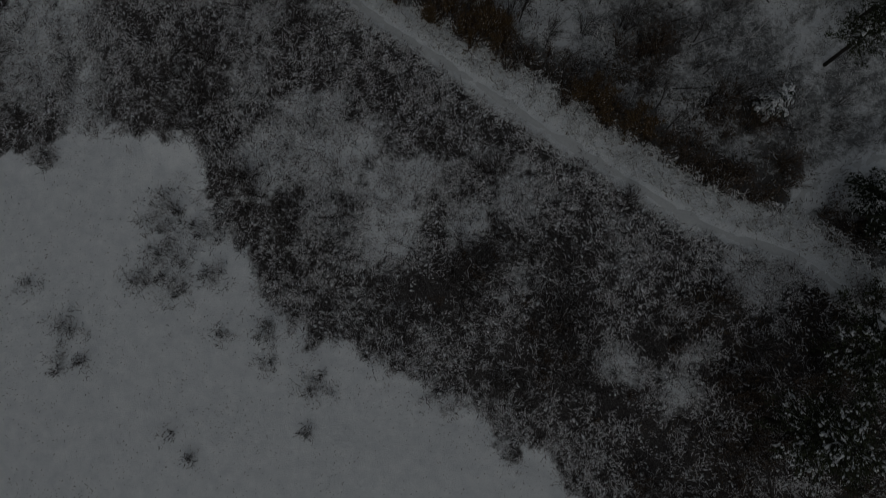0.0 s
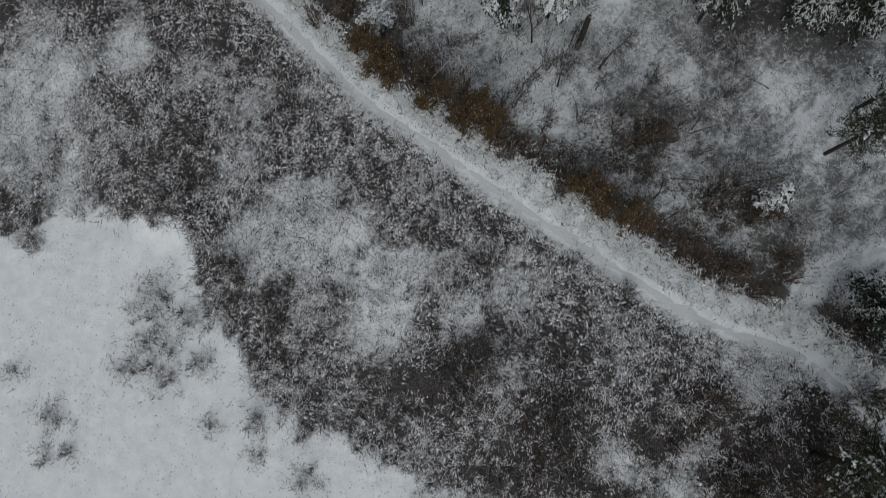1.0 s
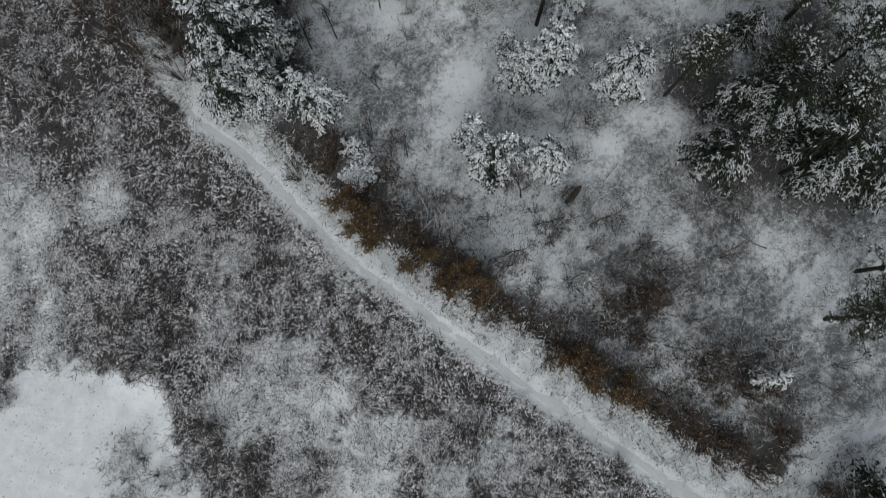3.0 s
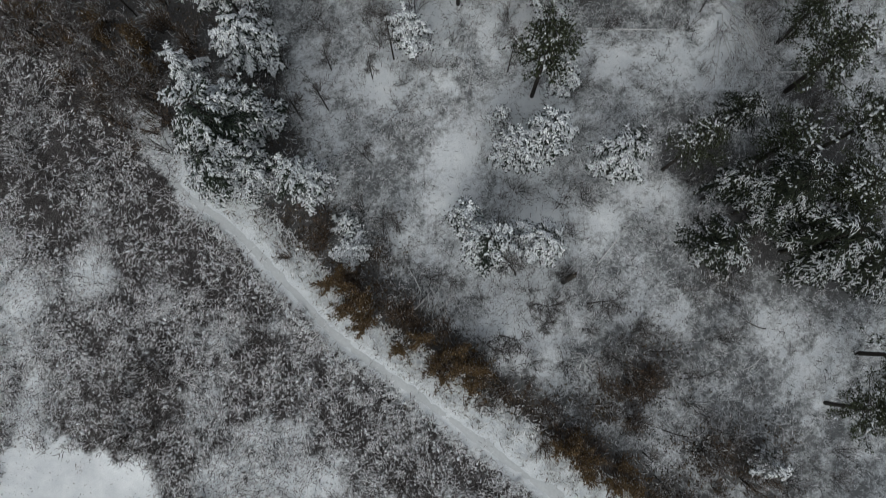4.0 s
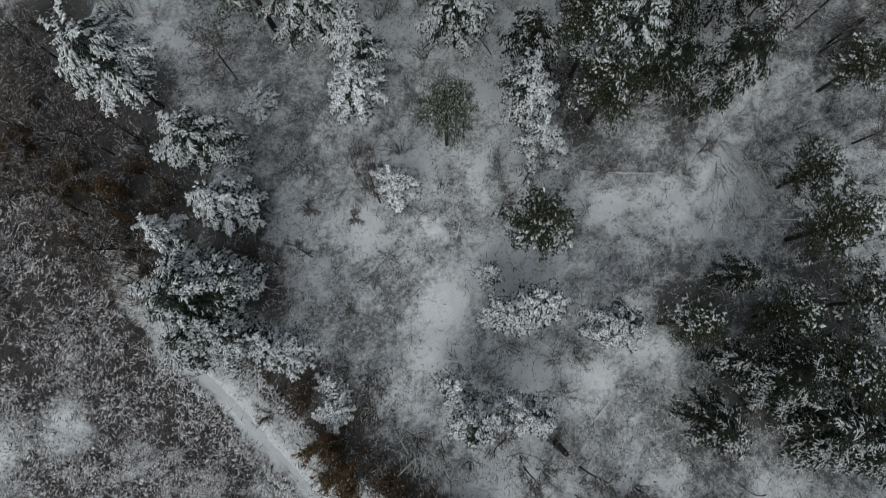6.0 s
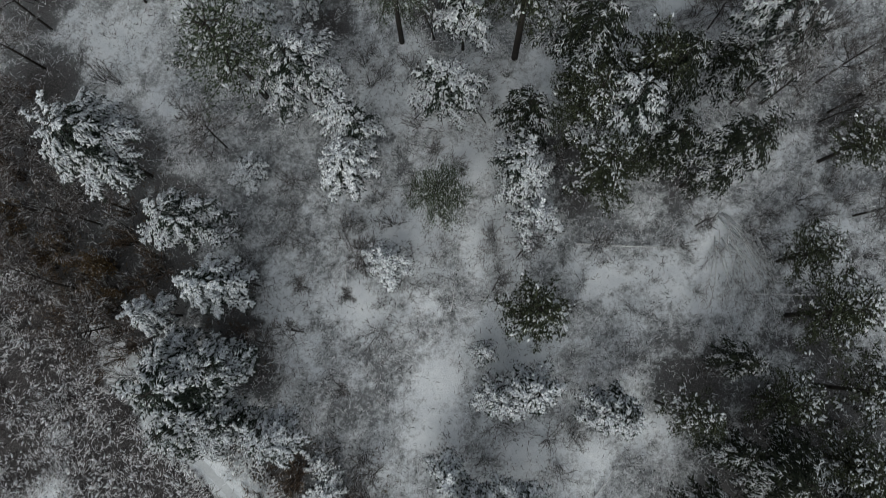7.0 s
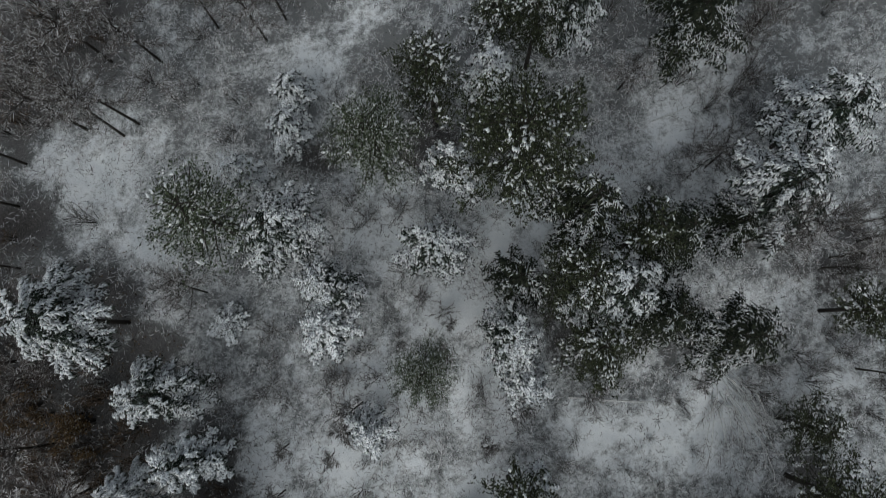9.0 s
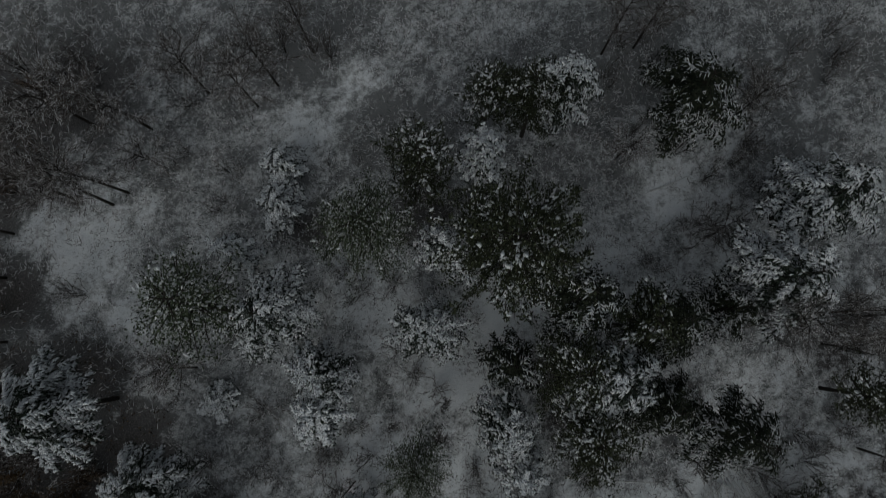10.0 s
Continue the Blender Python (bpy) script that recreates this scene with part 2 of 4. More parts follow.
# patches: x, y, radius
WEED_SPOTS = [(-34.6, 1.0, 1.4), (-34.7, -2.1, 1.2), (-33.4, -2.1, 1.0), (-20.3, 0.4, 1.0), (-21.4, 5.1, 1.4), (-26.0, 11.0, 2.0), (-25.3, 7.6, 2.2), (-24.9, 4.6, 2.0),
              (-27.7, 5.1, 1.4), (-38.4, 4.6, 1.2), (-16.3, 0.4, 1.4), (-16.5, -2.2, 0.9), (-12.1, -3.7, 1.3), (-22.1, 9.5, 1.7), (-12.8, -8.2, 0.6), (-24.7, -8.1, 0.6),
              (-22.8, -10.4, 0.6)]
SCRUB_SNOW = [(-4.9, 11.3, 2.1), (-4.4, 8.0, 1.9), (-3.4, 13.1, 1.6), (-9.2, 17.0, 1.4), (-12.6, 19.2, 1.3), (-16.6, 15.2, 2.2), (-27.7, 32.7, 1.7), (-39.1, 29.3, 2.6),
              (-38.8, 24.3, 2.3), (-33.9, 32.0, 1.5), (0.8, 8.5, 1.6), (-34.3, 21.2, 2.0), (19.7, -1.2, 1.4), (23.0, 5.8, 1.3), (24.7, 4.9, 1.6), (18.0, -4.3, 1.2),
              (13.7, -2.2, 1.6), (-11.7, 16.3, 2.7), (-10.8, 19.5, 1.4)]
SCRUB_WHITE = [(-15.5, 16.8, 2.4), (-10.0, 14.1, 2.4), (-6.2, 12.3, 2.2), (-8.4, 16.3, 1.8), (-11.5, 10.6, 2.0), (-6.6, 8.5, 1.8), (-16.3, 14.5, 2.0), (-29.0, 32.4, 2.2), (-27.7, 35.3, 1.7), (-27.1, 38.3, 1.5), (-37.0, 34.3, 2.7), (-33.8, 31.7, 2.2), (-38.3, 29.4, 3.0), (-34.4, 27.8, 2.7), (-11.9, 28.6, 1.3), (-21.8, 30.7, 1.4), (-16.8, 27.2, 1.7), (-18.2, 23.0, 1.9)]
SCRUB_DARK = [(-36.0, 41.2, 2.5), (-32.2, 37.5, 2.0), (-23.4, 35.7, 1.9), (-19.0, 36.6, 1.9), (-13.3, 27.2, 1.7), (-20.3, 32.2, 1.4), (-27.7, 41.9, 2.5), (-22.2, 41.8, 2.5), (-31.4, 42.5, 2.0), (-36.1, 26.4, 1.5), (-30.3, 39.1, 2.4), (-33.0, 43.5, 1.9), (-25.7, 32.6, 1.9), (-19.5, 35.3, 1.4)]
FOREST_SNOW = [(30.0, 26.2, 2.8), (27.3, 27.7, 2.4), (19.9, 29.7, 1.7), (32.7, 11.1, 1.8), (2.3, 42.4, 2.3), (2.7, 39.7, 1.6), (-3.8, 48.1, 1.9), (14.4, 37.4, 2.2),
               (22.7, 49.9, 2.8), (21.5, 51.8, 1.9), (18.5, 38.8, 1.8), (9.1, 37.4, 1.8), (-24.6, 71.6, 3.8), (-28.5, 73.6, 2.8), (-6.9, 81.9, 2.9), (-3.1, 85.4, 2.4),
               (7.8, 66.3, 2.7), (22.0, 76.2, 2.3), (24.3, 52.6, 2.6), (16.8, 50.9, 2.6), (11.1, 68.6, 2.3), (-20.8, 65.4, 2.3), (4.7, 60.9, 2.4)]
# the next three lists only tone the ground: darker, paler, greyer
DARKER_FLOOR = [(-23.8, 41.0, 3.0), (-21.0, 41.5, 2.0), (-26.0, 42.5, 2.5), (-31.7, 62.6, 3.5), (-34.2, 64.2, 3.5), (-33.0, 68.5, 2.6), (33.0, 39.5, 3.5), (-1.1, 82.0, 3.0)]
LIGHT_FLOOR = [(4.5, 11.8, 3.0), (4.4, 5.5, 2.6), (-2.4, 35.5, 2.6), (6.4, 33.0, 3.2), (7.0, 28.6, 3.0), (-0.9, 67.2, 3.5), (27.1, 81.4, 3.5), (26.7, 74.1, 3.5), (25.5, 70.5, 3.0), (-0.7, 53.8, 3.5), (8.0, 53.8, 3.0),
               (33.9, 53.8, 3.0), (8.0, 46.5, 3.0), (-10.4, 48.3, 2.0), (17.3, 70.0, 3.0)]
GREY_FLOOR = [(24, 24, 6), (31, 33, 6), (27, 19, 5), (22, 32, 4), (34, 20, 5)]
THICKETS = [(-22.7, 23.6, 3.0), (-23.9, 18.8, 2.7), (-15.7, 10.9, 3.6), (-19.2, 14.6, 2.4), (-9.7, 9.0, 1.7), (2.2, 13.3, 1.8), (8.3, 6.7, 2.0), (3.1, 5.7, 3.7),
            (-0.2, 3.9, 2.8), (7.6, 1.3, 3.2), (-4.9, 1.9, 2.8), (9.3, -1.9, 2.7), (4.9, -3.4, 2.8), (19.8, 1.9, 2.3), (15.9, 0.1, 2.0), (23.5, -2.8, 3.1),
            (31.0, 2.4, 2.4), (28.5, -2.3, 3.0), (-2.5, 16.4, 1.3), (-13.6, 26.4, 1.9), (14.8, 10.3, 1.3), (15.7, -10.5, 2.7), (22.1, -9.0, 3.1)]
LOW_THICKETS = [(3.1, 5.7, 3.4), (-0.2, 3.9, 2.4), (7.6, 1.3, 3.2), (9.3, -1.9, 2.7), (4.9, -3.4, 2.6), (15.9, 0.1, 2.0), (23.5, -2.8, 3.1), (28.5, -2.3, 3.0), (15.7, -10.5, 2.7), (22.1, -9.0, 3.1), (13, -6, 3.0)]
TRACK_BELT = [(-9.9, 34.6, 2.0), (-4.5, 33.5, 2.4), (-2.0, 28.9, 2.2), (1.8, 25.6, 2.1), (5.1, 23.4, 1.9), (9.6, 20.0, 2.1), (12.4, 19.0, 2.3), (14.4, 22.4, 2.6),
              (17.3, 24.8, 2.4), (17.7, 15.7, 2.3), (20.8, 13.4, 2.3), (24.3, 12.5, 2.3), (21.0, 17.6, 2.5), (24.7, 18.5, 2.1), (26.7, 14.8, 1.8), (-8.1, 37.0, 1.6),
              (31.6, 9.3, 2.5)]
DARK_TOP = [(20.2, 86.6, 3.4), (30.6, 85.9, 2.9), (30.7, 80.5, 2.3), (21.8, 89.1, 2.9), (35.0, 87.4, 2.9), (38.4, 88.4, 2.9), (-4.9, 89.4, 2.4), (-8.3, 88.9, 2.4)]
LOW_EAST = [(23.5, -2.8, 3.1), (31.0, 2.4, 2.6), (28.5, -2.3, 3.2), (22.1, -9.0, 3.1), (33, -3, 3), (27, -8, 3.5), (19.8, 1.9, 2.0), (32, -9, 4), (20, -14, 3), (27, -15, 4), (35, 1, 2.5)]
# brown leafy floor and thickets; a few spots only darken gaps among the spruces
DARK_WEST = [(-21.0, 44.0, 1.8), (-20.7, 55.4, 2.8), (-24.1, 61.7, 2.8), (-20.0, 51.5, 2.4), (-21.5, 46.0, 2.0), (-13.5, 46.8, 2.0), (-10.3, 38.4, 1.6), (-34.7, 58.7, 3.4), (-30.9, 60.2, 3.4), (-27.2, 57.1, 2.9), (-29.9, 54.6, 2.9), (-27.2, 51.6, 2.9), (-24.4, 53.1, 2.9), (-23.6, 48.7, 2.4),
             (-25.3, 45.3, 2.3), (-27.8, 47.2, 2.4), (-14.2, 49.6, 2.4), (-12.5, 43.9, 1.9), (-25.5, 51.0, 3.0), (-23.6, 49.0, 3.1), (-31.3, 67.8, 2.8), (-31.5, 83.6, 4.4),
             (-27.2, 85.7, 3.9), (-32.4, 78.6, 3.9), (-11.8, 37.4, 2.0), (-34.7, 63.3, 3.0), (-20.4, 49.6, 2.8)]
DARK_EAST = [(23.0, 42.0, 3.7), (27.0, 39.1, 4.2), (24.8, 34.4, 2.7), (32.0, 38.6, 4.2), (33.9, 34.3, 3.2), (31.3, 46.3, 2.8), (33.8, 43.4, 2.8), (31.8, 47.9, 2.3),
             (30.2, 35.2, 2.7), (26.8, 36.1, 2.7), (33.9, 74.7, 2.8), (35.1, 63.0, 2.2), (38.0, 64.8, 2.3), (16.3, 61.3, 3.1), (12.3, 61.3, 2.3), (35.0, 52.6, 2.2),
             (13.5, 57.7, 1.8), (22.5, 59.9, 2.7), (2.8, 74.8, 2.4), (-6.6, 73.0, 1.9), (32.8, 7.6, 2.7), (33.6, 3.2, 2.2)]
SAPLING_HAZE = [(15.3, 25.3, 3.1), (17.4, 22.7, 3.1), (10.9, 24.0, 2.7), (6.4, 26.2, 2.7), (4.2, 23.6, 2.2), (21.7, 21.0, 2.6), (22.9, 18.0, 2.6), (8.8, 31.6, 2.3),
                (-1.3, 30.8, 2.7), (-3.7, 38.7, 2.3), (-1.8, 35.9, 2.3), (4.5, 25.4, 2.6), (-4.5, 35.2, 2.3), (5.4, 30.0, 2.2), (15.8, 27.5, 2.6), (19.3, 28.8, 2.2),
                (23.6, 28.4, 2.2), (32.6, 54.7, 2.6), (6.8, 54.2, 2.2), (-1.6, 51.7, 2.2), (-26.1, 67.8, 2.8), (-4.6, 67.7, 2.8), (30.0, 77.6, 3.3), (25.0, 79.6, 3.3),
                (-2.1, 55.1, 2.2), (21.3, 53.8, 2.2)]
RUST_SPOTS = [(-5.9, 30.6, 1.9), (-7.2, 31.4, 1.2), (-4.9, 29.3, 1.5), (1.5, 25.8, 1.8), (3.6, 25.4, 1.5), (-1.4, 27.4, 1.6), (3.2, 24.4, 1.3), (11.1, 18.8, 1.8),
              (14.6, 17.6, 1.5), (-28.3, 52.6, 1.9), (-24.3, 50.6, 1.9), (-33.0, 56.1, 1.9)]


def line_distance(x, y, line):
    """Distance to a line, and on which side: plus is to the left of its way."""
    best, side = np.full(np.shape(x), 1e9), np.zeros(np.shape(x))
    for (ax, ay), (bx, by) in zip(line, line[1:]):
        dx, dy = bx - ax, by - ay
        t = np.clip(((x - ax) * dx + (y - ay) * dy) / (dx * dx + dy * dy), 0, 1)
        ex, ey = x - ax - t * dx, y - ay - t * dy
        d = np.hypot(ex, ey)
        near = d < best
        best, side = np.where(near, d, best), np.where(near, np.sign(dx * ey - dy * ex), side)
    return best, side


def patch(x, y, spots, soft=0.6):
    f = np.zeros(np.shape(x))
    ragged = 0.45 + 0.6 * lattice(x, y, 2.3, 3) + 0.5 * lattice(x, y, 0.8, 4)
    for cx, cy, r in spots:
        d = np.hypot(x - cx, y - cy) / r * ragged
        f = np.maximum(f, 1 - step(1 - soft, 1 + soft, d))
    return f


def height(x, y):
    x, y = np.asarray(x, float), np.asarray(y, float)
    u = -0.6 * x - 0.8 * (y - 28)
    z = np.where(u <= 0, 0, np.where(u < 26, -0.0055 * u * u, -3.72 - 0.06 * (u - 26)))
    near = 1 - step(60, 110, np.hypot(x, y - 35))
    d, _ = line_distance(x, y, TRACK)
    rough = step(0.8, 2.0, d)
    m, s = line_distance(x, y, MEADOW)
    calm = np.where((s < 0), 0.25 + 0.75 * (1 - step(0, 3, m)), 1)
    return z + near * rough * calm * (0.28 * (lattice(x, y, 2.6) - 0.5) + 0.22 * (lattice(x, y, 0.9, 1) - 0.5))


def on_ground(x, y):
    return float(height(np.array([x]), np.array([y]))[0])


def clump_tone(x, y):
    """Where the weeds of the scrub stand in snowy clumps (high) and where dark gaps lie between them (low)."""
    return 0.55 * lattice(x, y, 0.4, 21) + 0.25 * lattice(x, y, 1.1, 23) + 0.2 * lattice(x, y, 2.6, 22)


def cover(x, y):
    """How dark the ground is toned, by dead growth in the snow and by tone patches, and the shares of scrub and of
    forest.
    """
    dt, st = line_distance(x, y, TRACK)
    ds, _ = line_distance(x, y, SIDE_PATH)
    dm, sm = line_distance(x, y, MEADOW)
    wob = 2.6 * (lattice(x, y, 2.8, 5) - 0.5) + 1.8 * (lattice(x, y, 0.8, 6) - 0.5)
    meadow = step(-0.7, 1.1, -sm * dm + wob + 0.7)
    forest = step(-1.2, 1.2, -st * dt)
    scrub = (1 - forest) * (1 - meadow)
    # the tone also darkens between weed clumps, and northwards in scrub and forest
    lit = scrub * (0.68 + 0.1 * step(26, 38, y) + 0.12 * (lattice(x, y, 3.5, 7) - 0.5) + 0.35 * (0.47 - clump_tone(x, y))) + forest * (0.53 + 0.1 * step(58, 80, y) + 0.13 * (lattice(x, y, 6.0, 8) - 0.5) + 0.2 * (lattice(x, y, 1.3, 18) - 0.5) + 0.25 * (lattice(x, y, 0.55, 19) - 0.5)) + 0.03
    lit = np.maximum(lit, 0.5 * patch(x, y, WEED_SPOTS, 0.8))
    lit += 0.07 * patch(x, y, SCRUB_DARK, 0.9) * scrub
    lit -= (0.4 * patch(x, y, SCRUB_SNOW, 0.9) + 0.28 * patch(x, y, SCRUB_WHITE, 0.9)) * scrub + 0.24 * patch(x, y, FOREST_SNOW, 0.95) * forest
    lit += 0.22 * patch(x, y, DARKER_FLOOR, 0.9) - 0.25 * patch(x, y, LIGHT_FLOOR, 0.95) + 0.1 * patch(x, y, GREY_FLOOR, 0.9) * forest + 0.03 * patch(x, y, THICKETS) + 0.26 * patch(x, y, LOW_EAST) + 0.15 * patch(x, y, TRACK_BELT) + 0.2 * patch(x, y, RUST_SPOTS) + 0.4 * patch(x, y, DARK_WEST) + 0.17 * patch(x, y, DARK_EAST) + 0.14 * patch(x, y, DARK_TOP) + 0.16 * patch(x, y, LOW_THICKETS, 0.9)
    grassy = 1.9 + 0.4 * step(-12, 8, x)
    east_band = np.where(st < 0, step(grassy, grassy + 0.6, dt) * (1 - step(4.0, 6.0, dt)), 0) * step(-14, -10, x) * (1 - step(26, 29, x))
    west_band = (1 - step(2.5, 5.0, dt + wob)) * (1 - step(-28.5, -25, x))
    lit += 0.24 * east_band * (0.6 + 0.8 * lattice(x, y, 1.6, 24)) + 0.3 * west_band
    edge = np.where(st < 0, dt - grassy + 1.3, dt)
    road = np.maximum((1 - step(np.where(st < 0, 1.1, 0.9), np.where(st < 0, 1.6, 1.4), edge + 0.25 * wob)) * (0.1 + 0.55 * step(-28.5, -25.5, x) * 0.7 + 0.5 * step(-22, -18.5, x)), 0.6 * (1 - step(0.4, 1.4, ds + 0.3 * wob)))
    shoulder = np.where(st < 0, step(0.2, 0.8, dt), 0) * road * step(-23, -19, x)
    return np.clip(lit * (1 - road) + 0.06 * shoulder, 0, 0.9), scrub, forest, meadow, road


def litter_chance(x, y):
    lit, scrub, forest, meadow, road = cover(x, y)
    d, side = line_distance(x, y, TRACK)
    grassy = 2.1 + 0.4 * step(-12, 8, x)
    band = np.where(side < 0, step(grassy, grassy + 0.5, d) * (1 - step(3.8, 5.8, d)), 0) * (x > -12) * (x < 28)
    spots = np.maximum(patch(x, y, RUST_SPOTS + TRACK_BELT, 0.9), 0.8 * patch(x, y, LOW_EAST, 0.9) + 0.25 * patch(x, y, DARK_WEST, 0.9))
    return np.clip(np.maximum(band, spots), 0, 1) * (1 - road) * (0.25 + 0.75 * step(0.3, 0.7, lattice(x, y, 0.9, 41)))


def build_ground():
    def axis(lo, hi, cell, far):
        inner = np.arange(lo, hi + cell / 2, cell)
        out = np.cumsum(np.geomspace(1.0, far / 5, 26))
        return np.concatenate([lo - out[::-1], inner, inner[-1] + out])

    xs, ys = axis(-48, 48, 0.56, 2500), axis(-28, 100, 0.56, 2500)
    X, Y = np.meshgrid(xs, ys)
    Z = height(X, Y)
    nx, ny = len(xs), len(ys)
    i = (np.arange(ny - 1)[:, None] * nx + np.arange(nx - 1)[None]).ravel()
    loops = np.stack([i, i + 1, i + 1 + nx, i + nx], 1).ravel()
    me = mesh_of("ground", np.stack([X, Y, Z], -1).reshape(-1, 3), loops, np.full(len(i), 4), GROUND, True)
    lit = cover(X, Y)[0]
    me.attributes.new("litter_tone", "FLOAT", "POINT").data.foreach_set("value", lit.ravel().astype(np.float32))
    brown = np.maximum(litter_chance(X, Y), patch(X, Y, TRACK_BELT, 0.9)) * (0.35 + 0.5 * lattice(X, Y, 2.2, 43))
    me.attributes.new("leaves", "FLOAT", "POINT").data.foreach_set("value", brown.ravel().astype(np.float32))
    veil = cover(X, Y)[2] * 0.6 * (1 - 0.85 * patch(X, Y, DARK_EAST + DARK_WEST, 0.9)) * (1 - 0.9 * np.clip(brown * 1.5, 0, 1))
    me.attributes.new("veil", "FLOAT", "POINT").data.foreach_set("value", veil.ravel().astype(np.float32))
    return tagged(new("ground", me), "uneven snow-covered ground with dead grass showing through", "ground", kind="structure")


def smooth_line(line, gap=0.5):
    pts = [Vector((*p, 0)) for p in line]
    out = []
    for k in range(len(pts) - 1):
        a, b, c, d = pts[max(k - 1, 0)], pts[k], pts[k + 1], pts[min(k + 2, len(pts) - 1)]
        n = max(2, int((c - b).length / gap))
        for i in range(n):
            t = i / n
            out.append(0.5 * ((2 * b) + (c - a) * t + (2 * a - 5 * b + 4 * c - d) * t * t + (3 * b - a - 3 * c + d) * t ** 3))
    return np.array([p[:] for p in out] + [pts[-1][:]])


def build_track(name, line, half, label, aside=0.0):
    """A trodden lane, a little sunk between soft shoulders."""
    c = smooth_line(line)
    t = unit(np.gradient(c, axis=0))
    n = np.stack([-t[:, 1], t[:, 0], 0 * t[:, 0]], 1)
    c = c + n * aside
    offs = np.linspace(-1, 1, 11)
    wave = (0.85 + 0.35 * lattice(c[:, 0], c[:, 1], 2.5, 9)) * (0.1 + 0.5 * step(-28, -25.5, c[:, 0]) + 0.4 * step(-22, -18, c[:, 0]))
    v = c[:, None] + n[:, None] * (offs[None, :, None] * half * wave[:, None, None])
    v = v + n[:, None] * (0.5 * (lattice(v[..., 0], v[..., 1], 0.9, 33) - 0.5) * np.abs(offs)[None])[..., None]
    edge = 1 - np.abs(offs) ** 3
    rut = 0.018 * np.exp(-((np.abs(offs) - 0.45) / 0.16) ** 2)
    v[..., 2] = height(v[..., 0], v[..., 1]) + 0.012 * edge - rut + 0.03 * (lattice(v[..., 0], v[..., 1], 0.6, 2) - 0.5) - 0.06 * (1 - edge)
    k, m = v.shape[:2]
    i = (np.arange(k - 1)[:, None] * m + np.arange(m - 1)[None]).ravel()
    loops = np.stack([i, i + m, i + m + 1, i + 1], 1).ravel()
    return tagged(new(name, mesh_of(name, v.reshape(-1, 3), loops, np.full(len(i), 4), TRACK_SNOW, True)), label, "track", kind="structure")


build_ground()
build_track("road", TRACK[:15], 1.0, "narrow forest track under smooth trodden snow", 0.45)
build_track("path", SIDE_PATH, 0.8, "faint snowy side path leaving the track")


# ---- loose growth ----
def scatter(n, box, chance):
    x, y = rng.uniform(box[0], box[1], n), rng.uniform(box[2], box[3], n)
    keep = rng.random(n) < chance(x, y)
    return x[keep], y[keep]


def growth(name, places, mat, length, width, rise, label, category, lift=0.12, flat=False):
    """Blades at these places, standing up by the given share; those of a tuft spread out from its middle."""
    x, y = places[:2]
    n = len(x)
    a = rng.uniform(0, 2 * math.pi, n)
    up = rng.uniform(*rise, n)
    d = np.stack([np.cos(a), np.sin(a), up], 1)
    if len(places) == 4:
        d[:, 0] += 0.6 * places[2]
        d[:, 1] += 0.6 * places[3]
    p = np.stack([x, y, height(x, y) + lift * rng.random(n) ** 1.5], 1)
    h = Heap()
    (blades if flat else stalks)(h, p, d, rng.uniform(*length, n), rng.uniform(*width, n), rng.uniform(0.0, 0.35, n))
    return tagged(new(name, h.mesh(name, mat)), label, category, kind="stuff")


def scrub_chance(x, y):
    lit, scrub, forest, meadow, road = cover(x, y)
    clump = step(0.25, 0.75, lattice(x, y, 0.8, 11) * 0.6 + lattice(x, y, 2.4, 12) * 0.4)
    return np.clip(scrub * (1 - road) * (0.35 + 0.65 * clump) + 0.5 * meadow * patch(x, y, WEED_SPOTS, 0.8), 0, 1)


def forest_chance(x, y):
    lit, scrub, forest, meadow, road = cover(x, y)
    clump = step(0.3, 0.75, lattice(x, y, 1.0, 13) * 0.5 + lattice(x, y, 3.5, 14) * 0.5)
    return forest * (1 - road) * np.clip(0.3 + 0.7 * clump - 0.45 * patch(x, y, FOREST_SNOW), 0, 1) * (1 - 0.6 * patch(x, y, DARK_EAST + DARK_WEST + TRACK_BELT))


def stubble_chance(x, y):
    lit, scrub, forest, meadow, road = cover(x, y)
    return meadow * (0.2 + 0.8 * step(0.4, 0.8, lattice(x, y, 3.0, 15)))


def verge(n):
    """Places along both edges of the track, most of them on the wooded side."""
    line = smooth_line(TRACK[1:15], 0.3)
    k = rng.integers(1, len(line) - 1, n)
    way = unit(line[k + 1] - line[k - 1])
    wide = 2.3 + 0.5 * step(-12, 8, line[k, 0])
    off = np.where(rng.random(n) < 0.85, -(0.15 + (wide + 0.2) * rng.random(n) ** 0.8), 1.2 + 0.7 * rng.random(n))
    x, y = line[k, 0] - way[:, 1] * off + rng.normal(0, 0.15, n), line[k, 1] + way[:, 0] * off + rng.normal(0, 0.15, n)
    keep = rng.random(n) < step(-22.5, -18.5, x) * (0.15 + 0.85 * step(0.35, 0.65, lattice(x, y, 0.45, 31)))
    return x[keep], y[keep]


def tussocks(places, each, spread):
    """Several blades about each place, and which way each lies from it."""
    x, y = places
    n = rng.integers(each[0], each[1], len(x))
    ox, oy = rng.normal(0, 1, n.sum()), rng.normal(0, 1, n.sum())
    return np.repeat(x, n) + spread * ox, np.repeat(y, n) + spread * oy, ox, oy


def bright_chance(x, y):
    tone = clump_tone(x, y) + 0.16 * patch(x, y, SCRUB_SNOW + SCRUB_WHITE) - 0.08 * patch(x, y, SCRUB_DARK) - 0.12 * patch(x, y, THICKETS) - 0.18 * patch(x, y, LOW_THICKETS)
    return scrub_chance(x, y) * (1 - 0.3 * step(27, 40, y)) * (0.2 + 0.8 * step(0.34, 0.5, tone))


